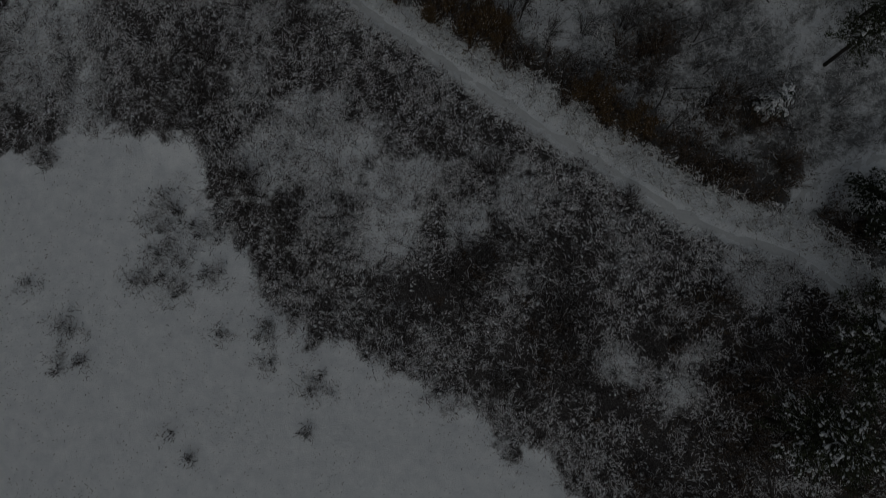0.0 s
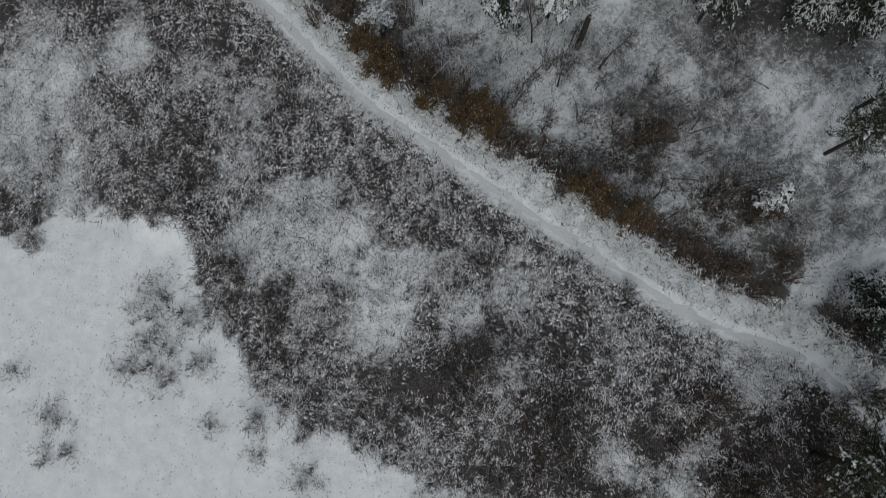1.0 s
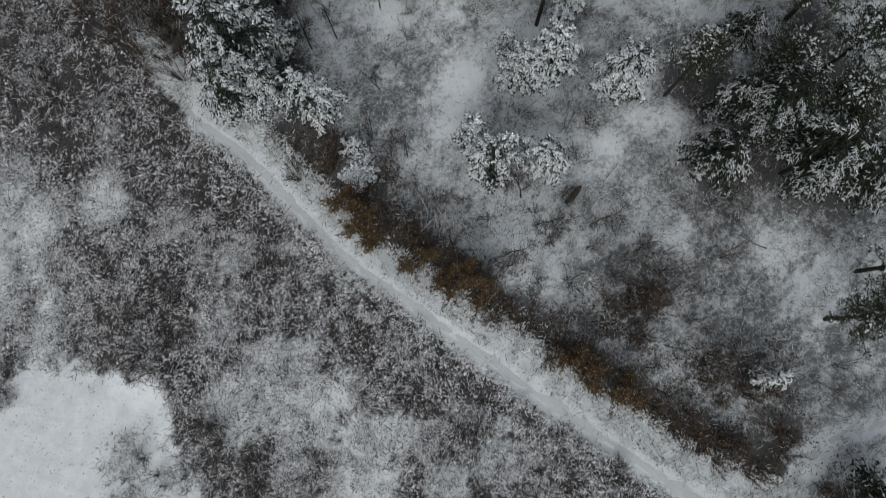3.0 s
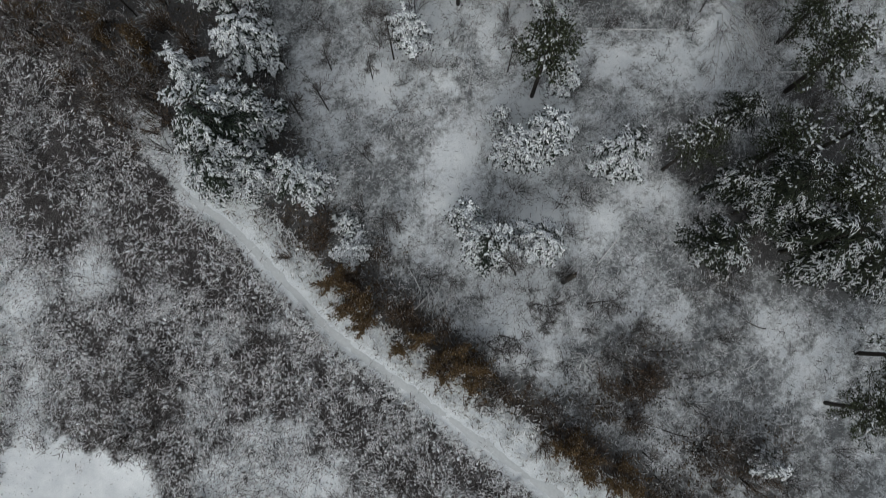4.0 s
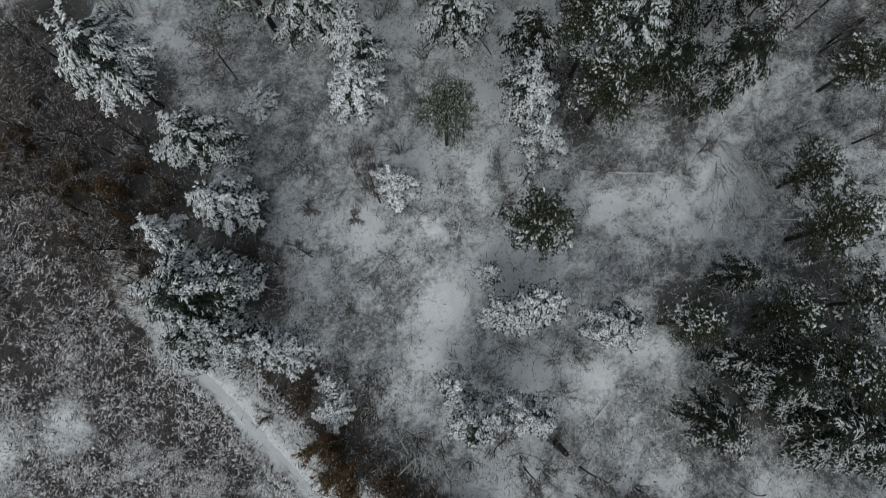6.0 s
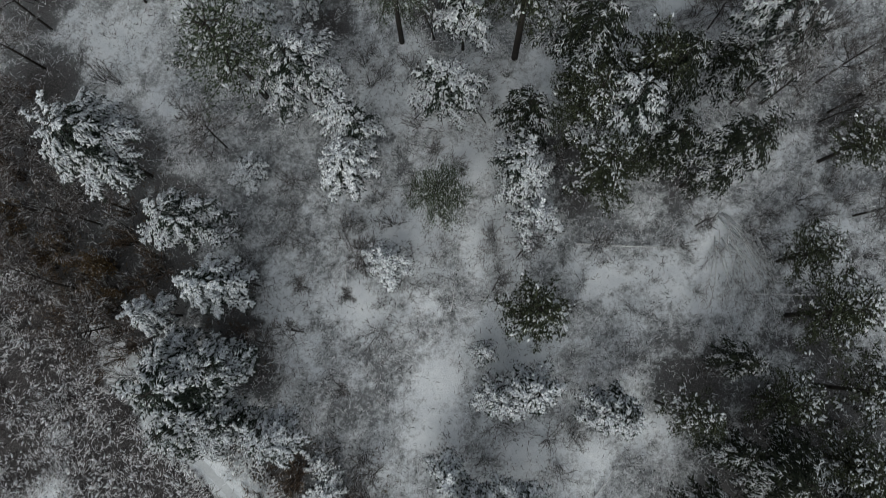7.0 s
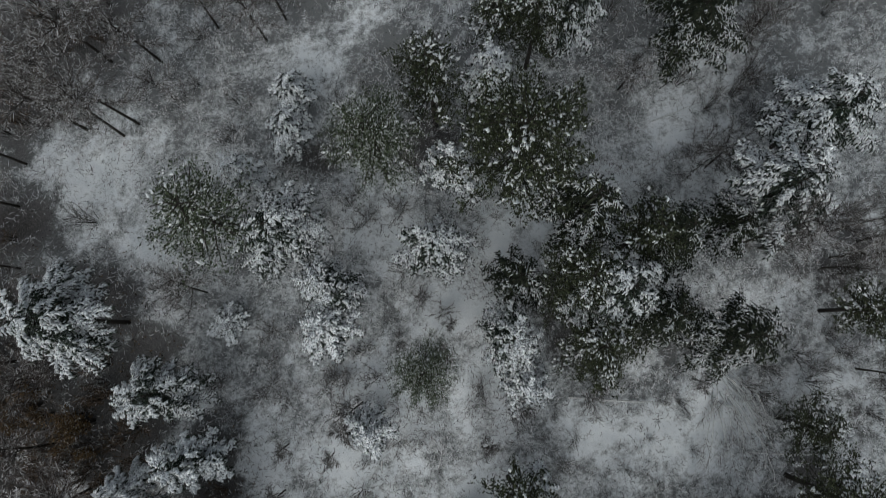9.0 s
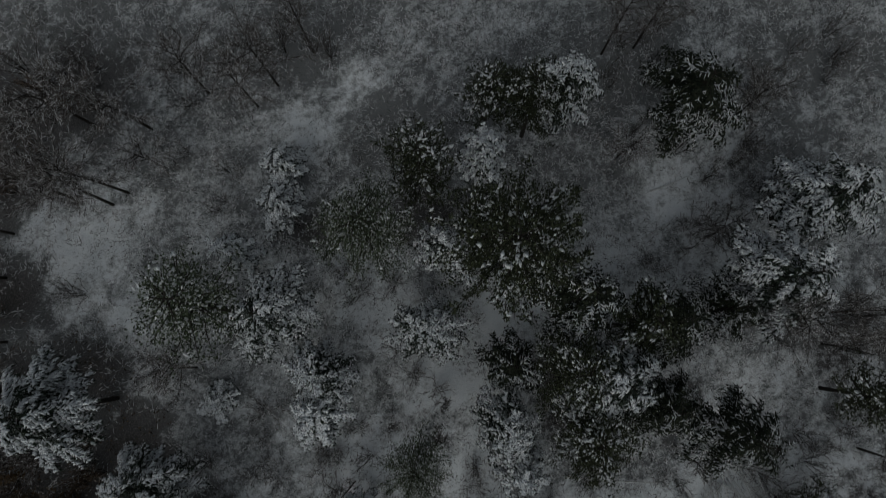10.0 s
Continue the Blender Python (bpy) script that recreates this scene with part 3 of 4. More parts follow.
def dull_chance(x, y):
    return scrub_chance(x, y) * (1 - step(0.42, 0.6, clump_tone(x, y)) * (1 - 0.5 * patch(x, y, THICKETS)))


growth("snowy_weeds", tussocks(scatter(62000, (-43, 37, -17, 60), bright_chance), (8, 16), 0.17), WEED, (0.15, 0.52), (0.024, 0.055), (-0.1, 0.8), "tall dead weeds and brambles laden with snow", "weeds", 0.6)
growth("dead_weeds", tussocks(scatter(40000, (-46, 40, -22, 64), dull_chance), (4, 10), 0.14), DULL_WEED, (0.3, 0.8), (0.02, 0.05), (0.2, 1.2), "dark dead weed stalks between the snowy tufts", "weeds", 0.3)
growth("forest_undergrowth", tussocks(scatter(80000, (-42, 44, -3, 96), forest_chance), (2, 6), 0.14), UNDERGROWTH, (0.2, 0.6), (0.022, 0.048), (0.2, 1.8), "fine snow-dusted twigs and dead grass of the forest floor", "undergrowth", 0.5)
growth("frosted_tufts", tussocks(scatter(18000, (-46, 46, -5, 100), forest_chance), (4, 9), 0.1), WEED, (0.2, 0.55), (0.025, 0.05), (0.0, 0.9), "snow-laden tufts of grass on the forest floor", "grass", 0.4)
growth("leaf_litter", scatter(200000, (-38, 38, -16, 66), litter_chance), FALLEN_LEAF, (0.14, 0.36), (0.06, 0.12), (-0.1, 0.6), "brown fallen leaves and bracken lying on the snow", "leaves", 0.5, True)
caps = scatter(34000, (-44, 38, -18, 62), bright_chance)
cap_heap = Heap()
n = len(caps[0])
pads(cap_heap, np.stack([*caps, height(*caps) + rng.uniform(0.0, 0.5, n)], 1), rng.normal(0, 1, (n, 3)) * (1, 1, 0.15), 0.16 + 0.45 * rng.random(n) ** 2, rng.uniform(0.1, 0.26, n), rng.uniform(0.08, 0.18, n))
tagged(new("snow_caps", cap_heap.mesh("snow_caps", SNOW, True)), "small caps of snow on the scrub", "snow", kind="stuff")
growth("meadow_stubble", scatter(22000, (-52, 20, -28, 22), stubble_chance), STRAW, (0.06, 0.22), (0.02, 0.05), (0.2, 1.0), "thin dead stalks poking through meadow snow", "grass")
growth("verge_grass", verge(6000), STRAW, (0.2, 0.5), (0.02, 0.05), (0.2, 1.2), "tufts of straw-coloured grass along the track", "grass", 0.2)
growth("frosted_verge", verge(34000), FROST_STRAW, (0.2, 0.5), (0.05, 0.11), (0.0, 0.7), "frosted grass tufts on the bank of the track", "grass", 0.35)


# ---- plants ----
def bough(r, foot, a, length, rise, sag, laden, wide, heavy, out):
    """One plume of a conifer: an axis that rises and sags, chevrons of side twigs, each a row of needle sprays, snow lying in fingers along them."""
    n = max(4, int(length / 0.17))
    q = np.linspace(0.14, 1.0, n) + r.uniform(-0.02, 0.02, n)
    bend = r.uniform(-0.2, 0.2)
    way = np.stack([np.cos(a + bend * q), np.sin(a + bend * q), rise - 2 * sag * q], 1)
    at = foot + np.stack([np.cos(a + bend * q * 0.5) * q, np.sin(a + bend * q * 0.5) * q, rise * q - sag * q * q], 1) * length
    side = np.stack([-np.sin(a + bend * q), np.cos(a + bend * q), 0 * q], 1)
    span = np.minimum(length * wide * np.minimum(1, q / 0.3) * (1.04 - q) ** 0.75 + 0.1, 0.72)
    snowy = q > 1.02 - laden
    for sign in (-1, 1):
        open_by = r.uniform(0.75, 1.05, n)[:, None]
        d = unit(way) * np.cos(open_by) + sign * side * np.sin(open_by) + np.stack([0 * q, 0 * q, r.uniform(-0.5, -0.1, n)], 1)
        d = unit(d)
        tl = span * r.uniform(0.65, 1.2, n)
        for k in range(2):
            go = tl > 0.28 * k + 0.04
            m = go.sum()
            if not m:
                break
            f = (0.28 * k + r.uniform(-0.05, 0.05, m))[:, None]
            p = at[go] + d[go] * f - np.array([0, 0, 0.25]) * f * f
            out["gp"].append(p + r.normal(0, 0.025, (m, 3)) - np.array([0, 0, 0.03]))
            out["gd"].append(d[go] + r.normal(0, 0.28, (m, 3)) + np.array([0, 0, -0.15]))
            out["gl"].append(r.uniform(0.26, 0.44, m))
            out["gw"].append(r.uniform(0.06, 0.11, m))
        for k in range(2):
            go = snowy & (tl > 0.3 * k + 0.06) & (r.random(n) < 0.6 + 0.4 * min(laden, 1))
            m = go.sum()
            if not m:
                continue
            f = (0.3 * k + 0.12 + r.uniform(-0.06, 0.08, m))[:, None]
            out["sp"].append(at[go] + d[go] * f - np.array([0, 0, 0.25]) * f * f + np.array([0, 0, 0.09]) + r.normal(0, 0.02, (m, 3)))
            out["sd"].append(d[go] + r.normal(0, 0.16, (m, 3)) + np.array([0, 0, -0.12]))
            out["sl"].append(np.minimum(r.uniform(0.3, 0.56, m), tl[go] + 0.14))
            out["sw"].append(r.uniform(0.08, 0.15, m) * heavy)
    go = snowy & (r.random(n) < 0.85)
    out["sp"].append(at[go] + np.array([0, 0, 0.07]))
    out["sd"].append(way[go] + r.normal(0, 0.1, (go.sum(), 3)))
    out["sl"].append(r.uniform(0.22, 0.36, go.sum()))
    out["sw"].append(r.uniform(0.11, 0.2, go.sum()) * (1.15 - 0.5 * q[go]) * heavy)
    out["gp"].append(at)
    out["gd"].append(way)
    out["gl"].append(np.full(n, 0.26))
    out["gw"].append(r.uniform(0.06, 0.1, n))


def spray(r, foot, a, length, rise, sag, laden, wide, heavy, out):
    """A whole branch: one plume, or where it is long a slim leader with shorter plumes off both sides of it."""
    if length < 1.25:
        return bough(r, foot, a, length, rise, sag, laden, wide, heavy, out)
    bough(r, foot, a, length, rise, sag, laden, wide * 0.5, heavy, out)
    sign = 1
    for q in np.linspace(0.28, 0.86, int(length / 0.4)):
        q, sign = q + r.uniform(-0.06, 0.06), -sign
        at = foot + np.array([math.cos(a) * q, math.sin(a) * q, rise * q - sag * q * q]) * length
        reach = length * (1.02 - 0.85 * q) * r.uniform(0.36, 0.6)
        bough(r, at, a + sign * r.uniform(0.35, 0.75), reach, rise - 2 * sag * q + r.uniform(-0.15, 0.1), sag * 0.7, min(1.1, laden * r.uniform(0.75, 1.35)), wide, heavy, out)


def spruce(radius, tall, load, seed, name="spruce_tree", label="snow-laden spruce with dark green drooping fronds", low=0.25, needles=None):
    """A conifer: straight trunk, uneven tiers of drooping plumes, snow in fingers on the twigs."""
    r = np.random.default_rng(seed)
    green, white, wood = Heap(), Heap(), Heap()
    tube(wood, [(0, 0, -0.3), (0, 0, tall * 0.5), (0, 0, tall * 0.97)], [0.035 * radius + 0.06, 0.028 * radius + 0.035, 0.012], 7)
    tiers = int(3 + tall * (1 - low) / 0.95)
    out = {k: [] for k in ("gp", "gd", "gl", "gw", "sp", "sd", "sl", "sw")}
    lobes = r.uniform(0, 6.3, 3)
    for k in range(tiers):
        f = float(np.clip((k + r.uniform(-0.3, 0.3)) / tiers, 0, 0.99))
        reach = radius * min(1.0, 1.22 * (1 - f) ** 0.66) * (0.8 + 0.2 * min(1, f * 5)) + 0.12
        count = int(r.integers(5, 7)) + (reach > 1.7)
        turn = r.uniform(0, 6.3)
        for b in range(count):
            a = turn + 2 * math.pi * (b + r.uniform(-0.4, 0.4)) / count
            length = reach * r.uniform(0.6, 1.15) * (1 + 0.14 * math.cos(2 * (a - lobes[0])) + 0.1 * math.cos(3 * (a - lobes[1])))
            laden = float(np.clip(load + 0.18 * math.cos(a - lobes[2]) + r.choice([-0.55, -0.2, 0.0, 0.1]), 0.05, 1.1))
            if load < 0.5:
                laden = r.uniform(0.3, 0.85) if r.random() < 1.7 * load else r.uniform(0.0, 0.12)
            rise = r.uniform(-0.1, 0.2) if f < 0.75 else r.uniform(0.2, 0.9)
            sag = r.uniform(0.2, 0.5) if f < 0.75 else r.uniform(0.0, 0.3)
            foot = np.array([0, 0, tall * (low + (0.98 - low) * f) + r.uniform(-0.15, 0.15)])
            tip = foot + np.array([math.cos(a), math.sin(a), rise - sag]) * length * 0.92
            tube(wood, [foot, foot + (tip - foot) * 0.5 + np.array([0, 0, sag * 0.22 * length]), tip], [0.03, 0.02, 0.006], 3)
            spray(r, foot, a, length, rise, sag, laden, r.uniform(0.32, 0.48), 0.2 + 1.32 * load, out)
    g = {k: np.concatenate(v) for k, v in out.items()}
    blades(green, g["gp"], g["gd"], g["gl"], g["gw"], 0.2)
    fingers(white, g["sp"], g["sd"], g["sl"], g["sw"], g["sw"] * r.uniform(0.6, 1.0, len(g["sw"])))
    root = tagged(new(name), label, "tree", "conifers of the wood")
    part("trunk", wood.mesh("trunk", BARK), root)
    tagged(part("crown", green.mesh("crown", needles or NEEDLE), root, "dark green needle fronds"), kind="stuff")
    tagged(part("snow_load", white.mesh("snow_load", SNOW, True), root, "fingers of snow on the fronds"), kind="stuff")
    return root


def pine(radius, tall, load, seed, needles, label, fine=1.0):
    """A pine: bare trunk, a broad open crown of needle tufts on crooked limbs."""
    r = np.random.default_rng(seed)
    green, white, wood = Heap(), Heap(), Heap()
    lean = r.normal(0, 0.25, 2)
    top = np.array([lean[0], lean[1], tall * 0.95])
    tube(wood, [(0, 0, -0.3), (lean[0] * 0.3, lean[1] * 0.3, tall * 0.5), top], [0.05 * radius + 0.06, 0.04 * radius + 0.04, 0.03], 8)
    limbs = int(24 + radius * 12)
    gp, gd, sp, sd = [], [], [], []
    for i in range(limbs):
        f = (i + 0.5) / limbs
        z = tall * (0.5 + 0.48 * f)
        a = i * 2.4 + r.uniform(-0.4, 0.4)
        length = radius * (1.05 - 0.6 * f ** 2.5) * r.uniform(0.55, 1.15)
        rise = r.uniform(0.0, 0.35)
        laden = load * r.choice([0.0, 0.3, 2.2])
        root_at = np.array([lean[0] * z / tall, lean[1] * z / tall, z])
        out = np.array([math.cos(a), math.sin(a), rise])
        tube(wood, [root_at, root_at + out * length * 0.5 + r.normal(0, 0.06, 3), root_at + out * length], [0.04, 0.028, 0.012], 4)
        for q in np.arange(0.3, 1.01, 0.42 / max(length, 0.6)):
            for _ in range(2 + (radius > 3)):
                at = root_at + out * length * q + r.normal(0, 0.22, 3) * (1, 1, 0.5)
                m = int(9 / fine)
                gp.append(np.repeat(at[None], m, 0) + r.normal(0, 0.08 / fine ** 2, (m, 3)))
                gd.append(r.normal(0, 1, (m, 3)) * (1, 1, 0.55) + out * 0.5 + np.array([0, 0, 0.3]))
                for _ in range(r.integers(1, 4) if r.random() < laden else 0):
                    at = at + r.normal(0, 0.12, 3)
                    sp.append(at + np.array([0, 0, 0.16]))
                    sd.append(np.array([math.cos(a), math.sin(a), -0.2]) + r.normal(0, 0.4, 3))
    gp, gd = np.concatenate(gp), np.concatenate(gd)
    blades(green, gp, gd, fine * r.uniform(0.14, 0.34, len(gp)), fine * r.uniform(0.07, 0.135, len(gp)), 0.1)
    n = len(sp)
    pads(white, np.array(sp), np.array(sd), 0.14 + 0.4 * r.random(n) ** 2, r.uniform(0.09, 0.24, n), r.uniform(0.06, 0.13, n))
    root = tagged(new("pine_tree"), label, "tree", "conifers of the wood")
    part("trunk", wood.mesh("trunk", BARK), root)
    tagged(part("crown", green.mesh("crown", needles), root, "olive-green needle tufts"), kind="stuff")
    tagged(part("snow_load", white.mesh("snow_load", SNOW, True), root, "clumps of snow on the needles"), kind="stuff")
    return root


def limb(wood, ends, r, at, way, length, thick, depth):
    """A crooked limb that forks; ends gathers the places and ways of its twigs."""
    pts, p, d = [at], at.copy(), way / np.linalg.norm(way)
    for k in range(3):
        d = unit(d + r.normal(0, 0.16, 3) + np.array([0, 0, 0.06]))
        p = p + d * length / 3
        pts.append(p.copy())
    tube(wood, pts, [thick, thick * 0.8, thick * 0.6, thick * 0.35], 4 if depth < 2 else 3)
    for q in np.linspace(0.25, 1, 7):
        i = min(int(q * 3), 2)
        ends.append((pts[i] + (pts[i + 1] - pts[i]) * (q * 3 - i), d.copy()))
    if depth > 0:
        for _ in range(r.integers(3, 5)):
            i = r.integers(1, 4)
            side = unit(d + r.normal(0, 0.55, 3))
            limb(wood, ends, r, pts[i], side, length * r.uniform(0.5, 0.75), thick * 0.5, depth - 1)


def bare_tree(radius, tall, seed, mat, per_end, name, label, stout=0.03, limbs=15):
    """A leafless tree: slender trunk, forking limbs and a haze of twigs."""
    r = np.random.default_rng(seed)
    wood, fine, ends = Heap(), Heap(), []
    bend = r.normal(0, 0.35, 2)
    trunk = [np.array([0, 0, -0.2]), np.array([bend[0] * 0.3, bend[1] * 0.3, tall * 0.4]), np.array([bend[0], bend[1], tall * 0.85])]
    tube(wood, trunk, [0.008 * tall + 0.02, 0.006 * tall + 0.015, 0.015], 6)
    for i in range(limbs):
        f = r.uniform(0.3, 1.0)
        at = trunk[1] + (trunk[2] - trunk[1]) * max(0, (f - 0.4) / 0.6) if f > 0.4 else trunk[0] + (trunk[1] - trunk[0]) * f / 0.4
        a = r.uniform(0, 6.3)
        limb(wood, ends, r, at, np.array([math.cos(a), math.sin(a), r.uniform(0.4, 1.1)]), radius * r.uniform(0.6, 1.0) * (1.15 - 0.5 * f), stout, 1)
    p = np.repeat(np.array([e[0] for e in ends]), per_end, 0)
    d = np.repeat(np.array([e[1] for e in ends]), per_end, 0) + r.normal(0, 0.6, (len(p), 3))
    blades(fine, p, d, r.uniform(0.2, 0.6, len(p)), r.uniform(0.015, 0.035, len(p)), 0.05)
    root = tagged(new(name), label, "tree", "leafless trees")
    part("trunk", wood.mesh("trunk", BARK), root)
    tagged(part("crown", fine.mesh("crown", mat), root, "fine bare twigs dusted with snow"), kind="stuff")
    return root


def shrub(radius, tall, seed, mat, stems, twigs, name, label, group, leaves=None):
    """Stems that fan out of one root, with fine twigs; leaves, if any, cling to the twigs."""
    r = np.random.default_rng(seed)
    wood, fine = Heap(), Heap()
    p, d = [], []
    for i in range(stems):
        a, e = r.uniform(0, 6.3), r.uniform(0.05, 1.0)
        tip = np.array([math.cos(a) * radius * e, math.sin(a) * radius * e, tall * r.uniform(0.65, 1.0) * (1.08 - 0.45 * e * e)])
        start = np.array([math.cos(a), math.sin(a), 0]) * 0.15 * radius * e
        mid = start + (tip - start) * 0.5 + np.array([0, 0, 0.1 * tall]) + r.normal(0, 0.06, 3)
        tube(wood, [start - np.array([0, 0, 0.1]), mid, tip], [0.022, 0.015, 0.006], 3)
        q = r.uniform(0.15, 1.0, twigs // stems)[:, None]
        on = np.where(q < 0.5, start + (mid - start) * q * 2, mid + (tip - mid) * (q * 2 - 1))
        p.append(on)
        d.append(np.repeat(unit(tip - start)[None], len(q), 0) + r.normal(0, 0.45, (len(q), 3)))
    p, d = np.concatenate(p), np.concatenate(d)
    blades(fine, p, d, r.uniform(0.25, 0.75, len(p)) * min(1, tall / 2.2), r.uniform(0.018, 0.04, len(p)), 0.05)
    root = tagged(new(name), label, "shrub", group)
    tagged(part("framework", wood.mesh("framework", BARK), root), kind="stuff")
    tagged(part("brushwood", fine.mesh("brushwood", mat), root), kind="stuff")
    if leaves:
        foliage = Heap()
        n = leaves
        k = r.integers(0, len(p), n)
        blades(foliage, p[k] + unit(d[k]) * r.uniform(0.1, 0.5, (n, 1)), r.normal(0, 1, (n, 3)) * (1, 1, 0.6), r.uniform(0.07, 0.15, n), r.uniform(0.035, 0.075, n), 0.2)
        tagged(part("foliage", foliage.mesh("foliage", RUST_LEAF), root, "clinging withered rust-brown leaves"), kind="stuff")
    return root


def stand(template, x, y, size, rise, turn):
    m = Matrix.Translation((x, y, on_ground(x, y) - 0.05)) @ Matrix.Rotation(turn, 4, "Z") @ Matrix.Diagonal((size, size, rise, 1))
    return copy_thing(template, m)


def forget(things):
    """Removes the patterns that copies were made from."""
    for ob in things:
        for o in (*ob.children_recursive, ob):
            bpy.data.objects.remove(o)


pick = random.Random(5)
SPRUCES = [(R, H, spruce(R, H, load, seed, low=0.2 + 0.09 * R)) for seed, (R, H, load) in enumerate([(1.2, 4.5, 1.0), (1.3, 6.0, 1.15), (1.9, 7.5, 1.3), (2.2, 8.0, 1.05), (2.3, 9.0, 1.3), (2.9, 10.5, 0.85), (3.2, 11.0, 0.75), (4.0, 12.0, 0.8)])]
MID_SPRUCES = [(R, H, spruce(R, H, load, 30 + seed, label="dark green spruce with snow on the tips of its fronds", low=0.35)) for seed, (R, H, load) in enumerate([(1.7, 8.0, 0.98), (2.1, 9.0, 0.9), (2.6, 10.5, 0.62), (3.3, 12.0, 0.6)])]
DARK_SPRUCES = [(R, H, spruce(R, H, load, 40 + seed, label="tall dark green spruce with little snow on it", low=0.42, needles=DARK_NEEDLE)) for seed, (R, H, load) in enumerate([(2.2, 9.0, 0.34), (2.9, 11.0, 0.3), (2.8, 13.0, 0.2)])]
PINES = [(R, H, pine(R, H, load, 60 + seed, PINE_NEEDLE, "tall pine with dark olive crown and patches of snow", 0.78)) for seed, (R, H, load) in enumerate([(2.1, 9.5, 0.4), (2.7, 11.0, 0.42), (3.4, 12.5, 0.36), (4.6, 14.0, 0.3)])]
FROST_PINES = [(R, H, pine(R, H, load, 70 + seed, FROST_NEEDLE, "bushy olive-grey pine covered with fine frost", 0.62)) for seed, (R, H, load) in enumerate([(2.1, 10.5, 0.3), (3.4, 10.0, 0.14)])]

# x, y, height, crown radius
WEST_SPRUCES = [(-21.6, 59.6, 14, 3.2), (-15.8, 54.6, 10.5, 2.3), (-13.6, 50.0, 10.5, 2.0), (-18.3, 48.0, 9, 1.3),
                (-9.3, 39.3, 8.6, 2.1), (-4.2, 62.0, 10.3, 2.1), (-4.4, 59.2, 8.5, 2.1), (-8.0, 65.9, 10.5, 2.7), (-11.0, 70.5, 9, 1.3), (-12.9, 59.5, 3, 1.3),
                (-8.1, 77.4, 6.5, 1.6), (-8.3, 74.4, 6.5, 1.6), (-1.4, 51.8, 7, 1.5), (-6, 34.5, 2, 1.3), (-6.3, 36.6, 2, 1)]
MIDDLE_SPRUCES = [(3.3, 64.8, 9.2, 2.3), (4.5, 70.5, 10.3, 1.8), (7.3, 77.5, 11, 1.7), (8.7, 58.3, 10.3, 2.2), (9.8, 55.0, 8, 1.7), (5.9, 45.1, 4, 0.9),
                  (8.6, 34.9, 8, 1.6), (3.2, 36.8, 7, 1.2), (10.6, 47.9, 7.5, 1.3), (11, 55.4, 4, 0.9)]
EAST_SPRUCES = [(15.6, 61.5, 14, 2.7), (26.7, 68.2, 14.5, 2.8), (30.8, 73.9, 12.5, 3.0),
                (25.2, 18.4, 5, 1.0), (13.0, 82.0, 12, 2.4)]
SHADED_SPRUCES = [(-14.8, 42.8, 13, 2.8), (-12.5, 44.3, 10.5, 1.7), (-15.3, 40.0, 10, 2.1), (-12.6, 40.2, 8.5, 1.6), (-16.5, 45.0, 9, 1.6),
                  (9.3, 42.6, 9.4, 1.7), (6.9, 41.8, 8, 1.3), (14.9, 41.1, 9.5, 1.7), (4.7, 34.4, 9, 1.8)]
FROSTED_ONES = [(-0.7, 71.3, 15, 2.8), (-12.2, 66.5, 12.5, 2.8), (2.6, 56.1, 11.2, 2.0)]
DARK_ONES = [(18.9, 59.8, 12, 2.1), (24.6, 66.4, 9, 2.1), (19.7, 65.4, 12.5, 2.2), (24.9, 37.6, 13, 2.3), (28.4, 34.4, 11, 2.8), (13.3, 66.9, 15.5, 2.6), (22.3, 58.5, 16.5, 2.2), (9.2, 62.5, 10, 1.9), (21.2, 34.2, 9.5, 1.9), (32.2, 9.0, 8.5, 2.8), (31.6, 33.2, 11, 2.5), (23.0, 82.2, 10, 3.1), (24.0, 44.6, 8, 1.4), (22.4, 38.8, 10, 1.3)]
PINE_PLACES = [(8.9, 69.8, 20, 3.8), (3.2, 75.9, 14, 2.3), (8.8, 47.8, 12, 1.9), (19.4, 41.3, 11, 1.6), (30.2, 38.0, 10.0, 2.4), (26.9, 41.8, 8, 2.1), (31.5, 42.6, 11, 2.1), (30.0, 48.0, 10.5, 2.4),
               (13.0, 61.9, 12.5, 2.5), (14.4, 57.9, 11.5, 2.4), (17.5, 65.3, 12, 2.0), (31.0, 22.6, 9, 2.0), (33.8, 26.4, 9, 2.2), (28.2, -1.2, 13, 3.6), (24.2, -6.3, 12, 2.8), (10.8, 81.0, 11, 2.3),
               (7.6, 81.5, 11, 2.0), (33.5, 60.5, 8, 1.8), (29.6, 52.3, 8, 1.9)]


def plant(patterns, places):
    for x, y, h, r in places:
        r *= 1.22
        close = sorted(patterns, key=lambda p: abs(math.log(p[0] / r)))[:2]
        R, H, ob = close[0] if pick.random() < 0.65 else close[1 if len(close) > 1 else 0]
        stand(ob, x, y, r / R, h / H, pick.uniform(0, 6.3))


plant(SPRUCES, WEST_SPRUCES)
plant(MID_SPRUCES, SHADED_SPRUCES)
plant(SPRUCES, MIDDLE_SPRUCES)
plant(SPRUCES, EAST_SPRUCES)
plant(DARK_SPRUCES, DARK_ONES)
plant(PINES, PINE_PLACES)
plant(FROST_PINES, FROSTED_ONES)
forget([p[2] for p in SPRUCES + MID_SPRUCES + DARK_SPRUCES + PINES + FROST_PINES])

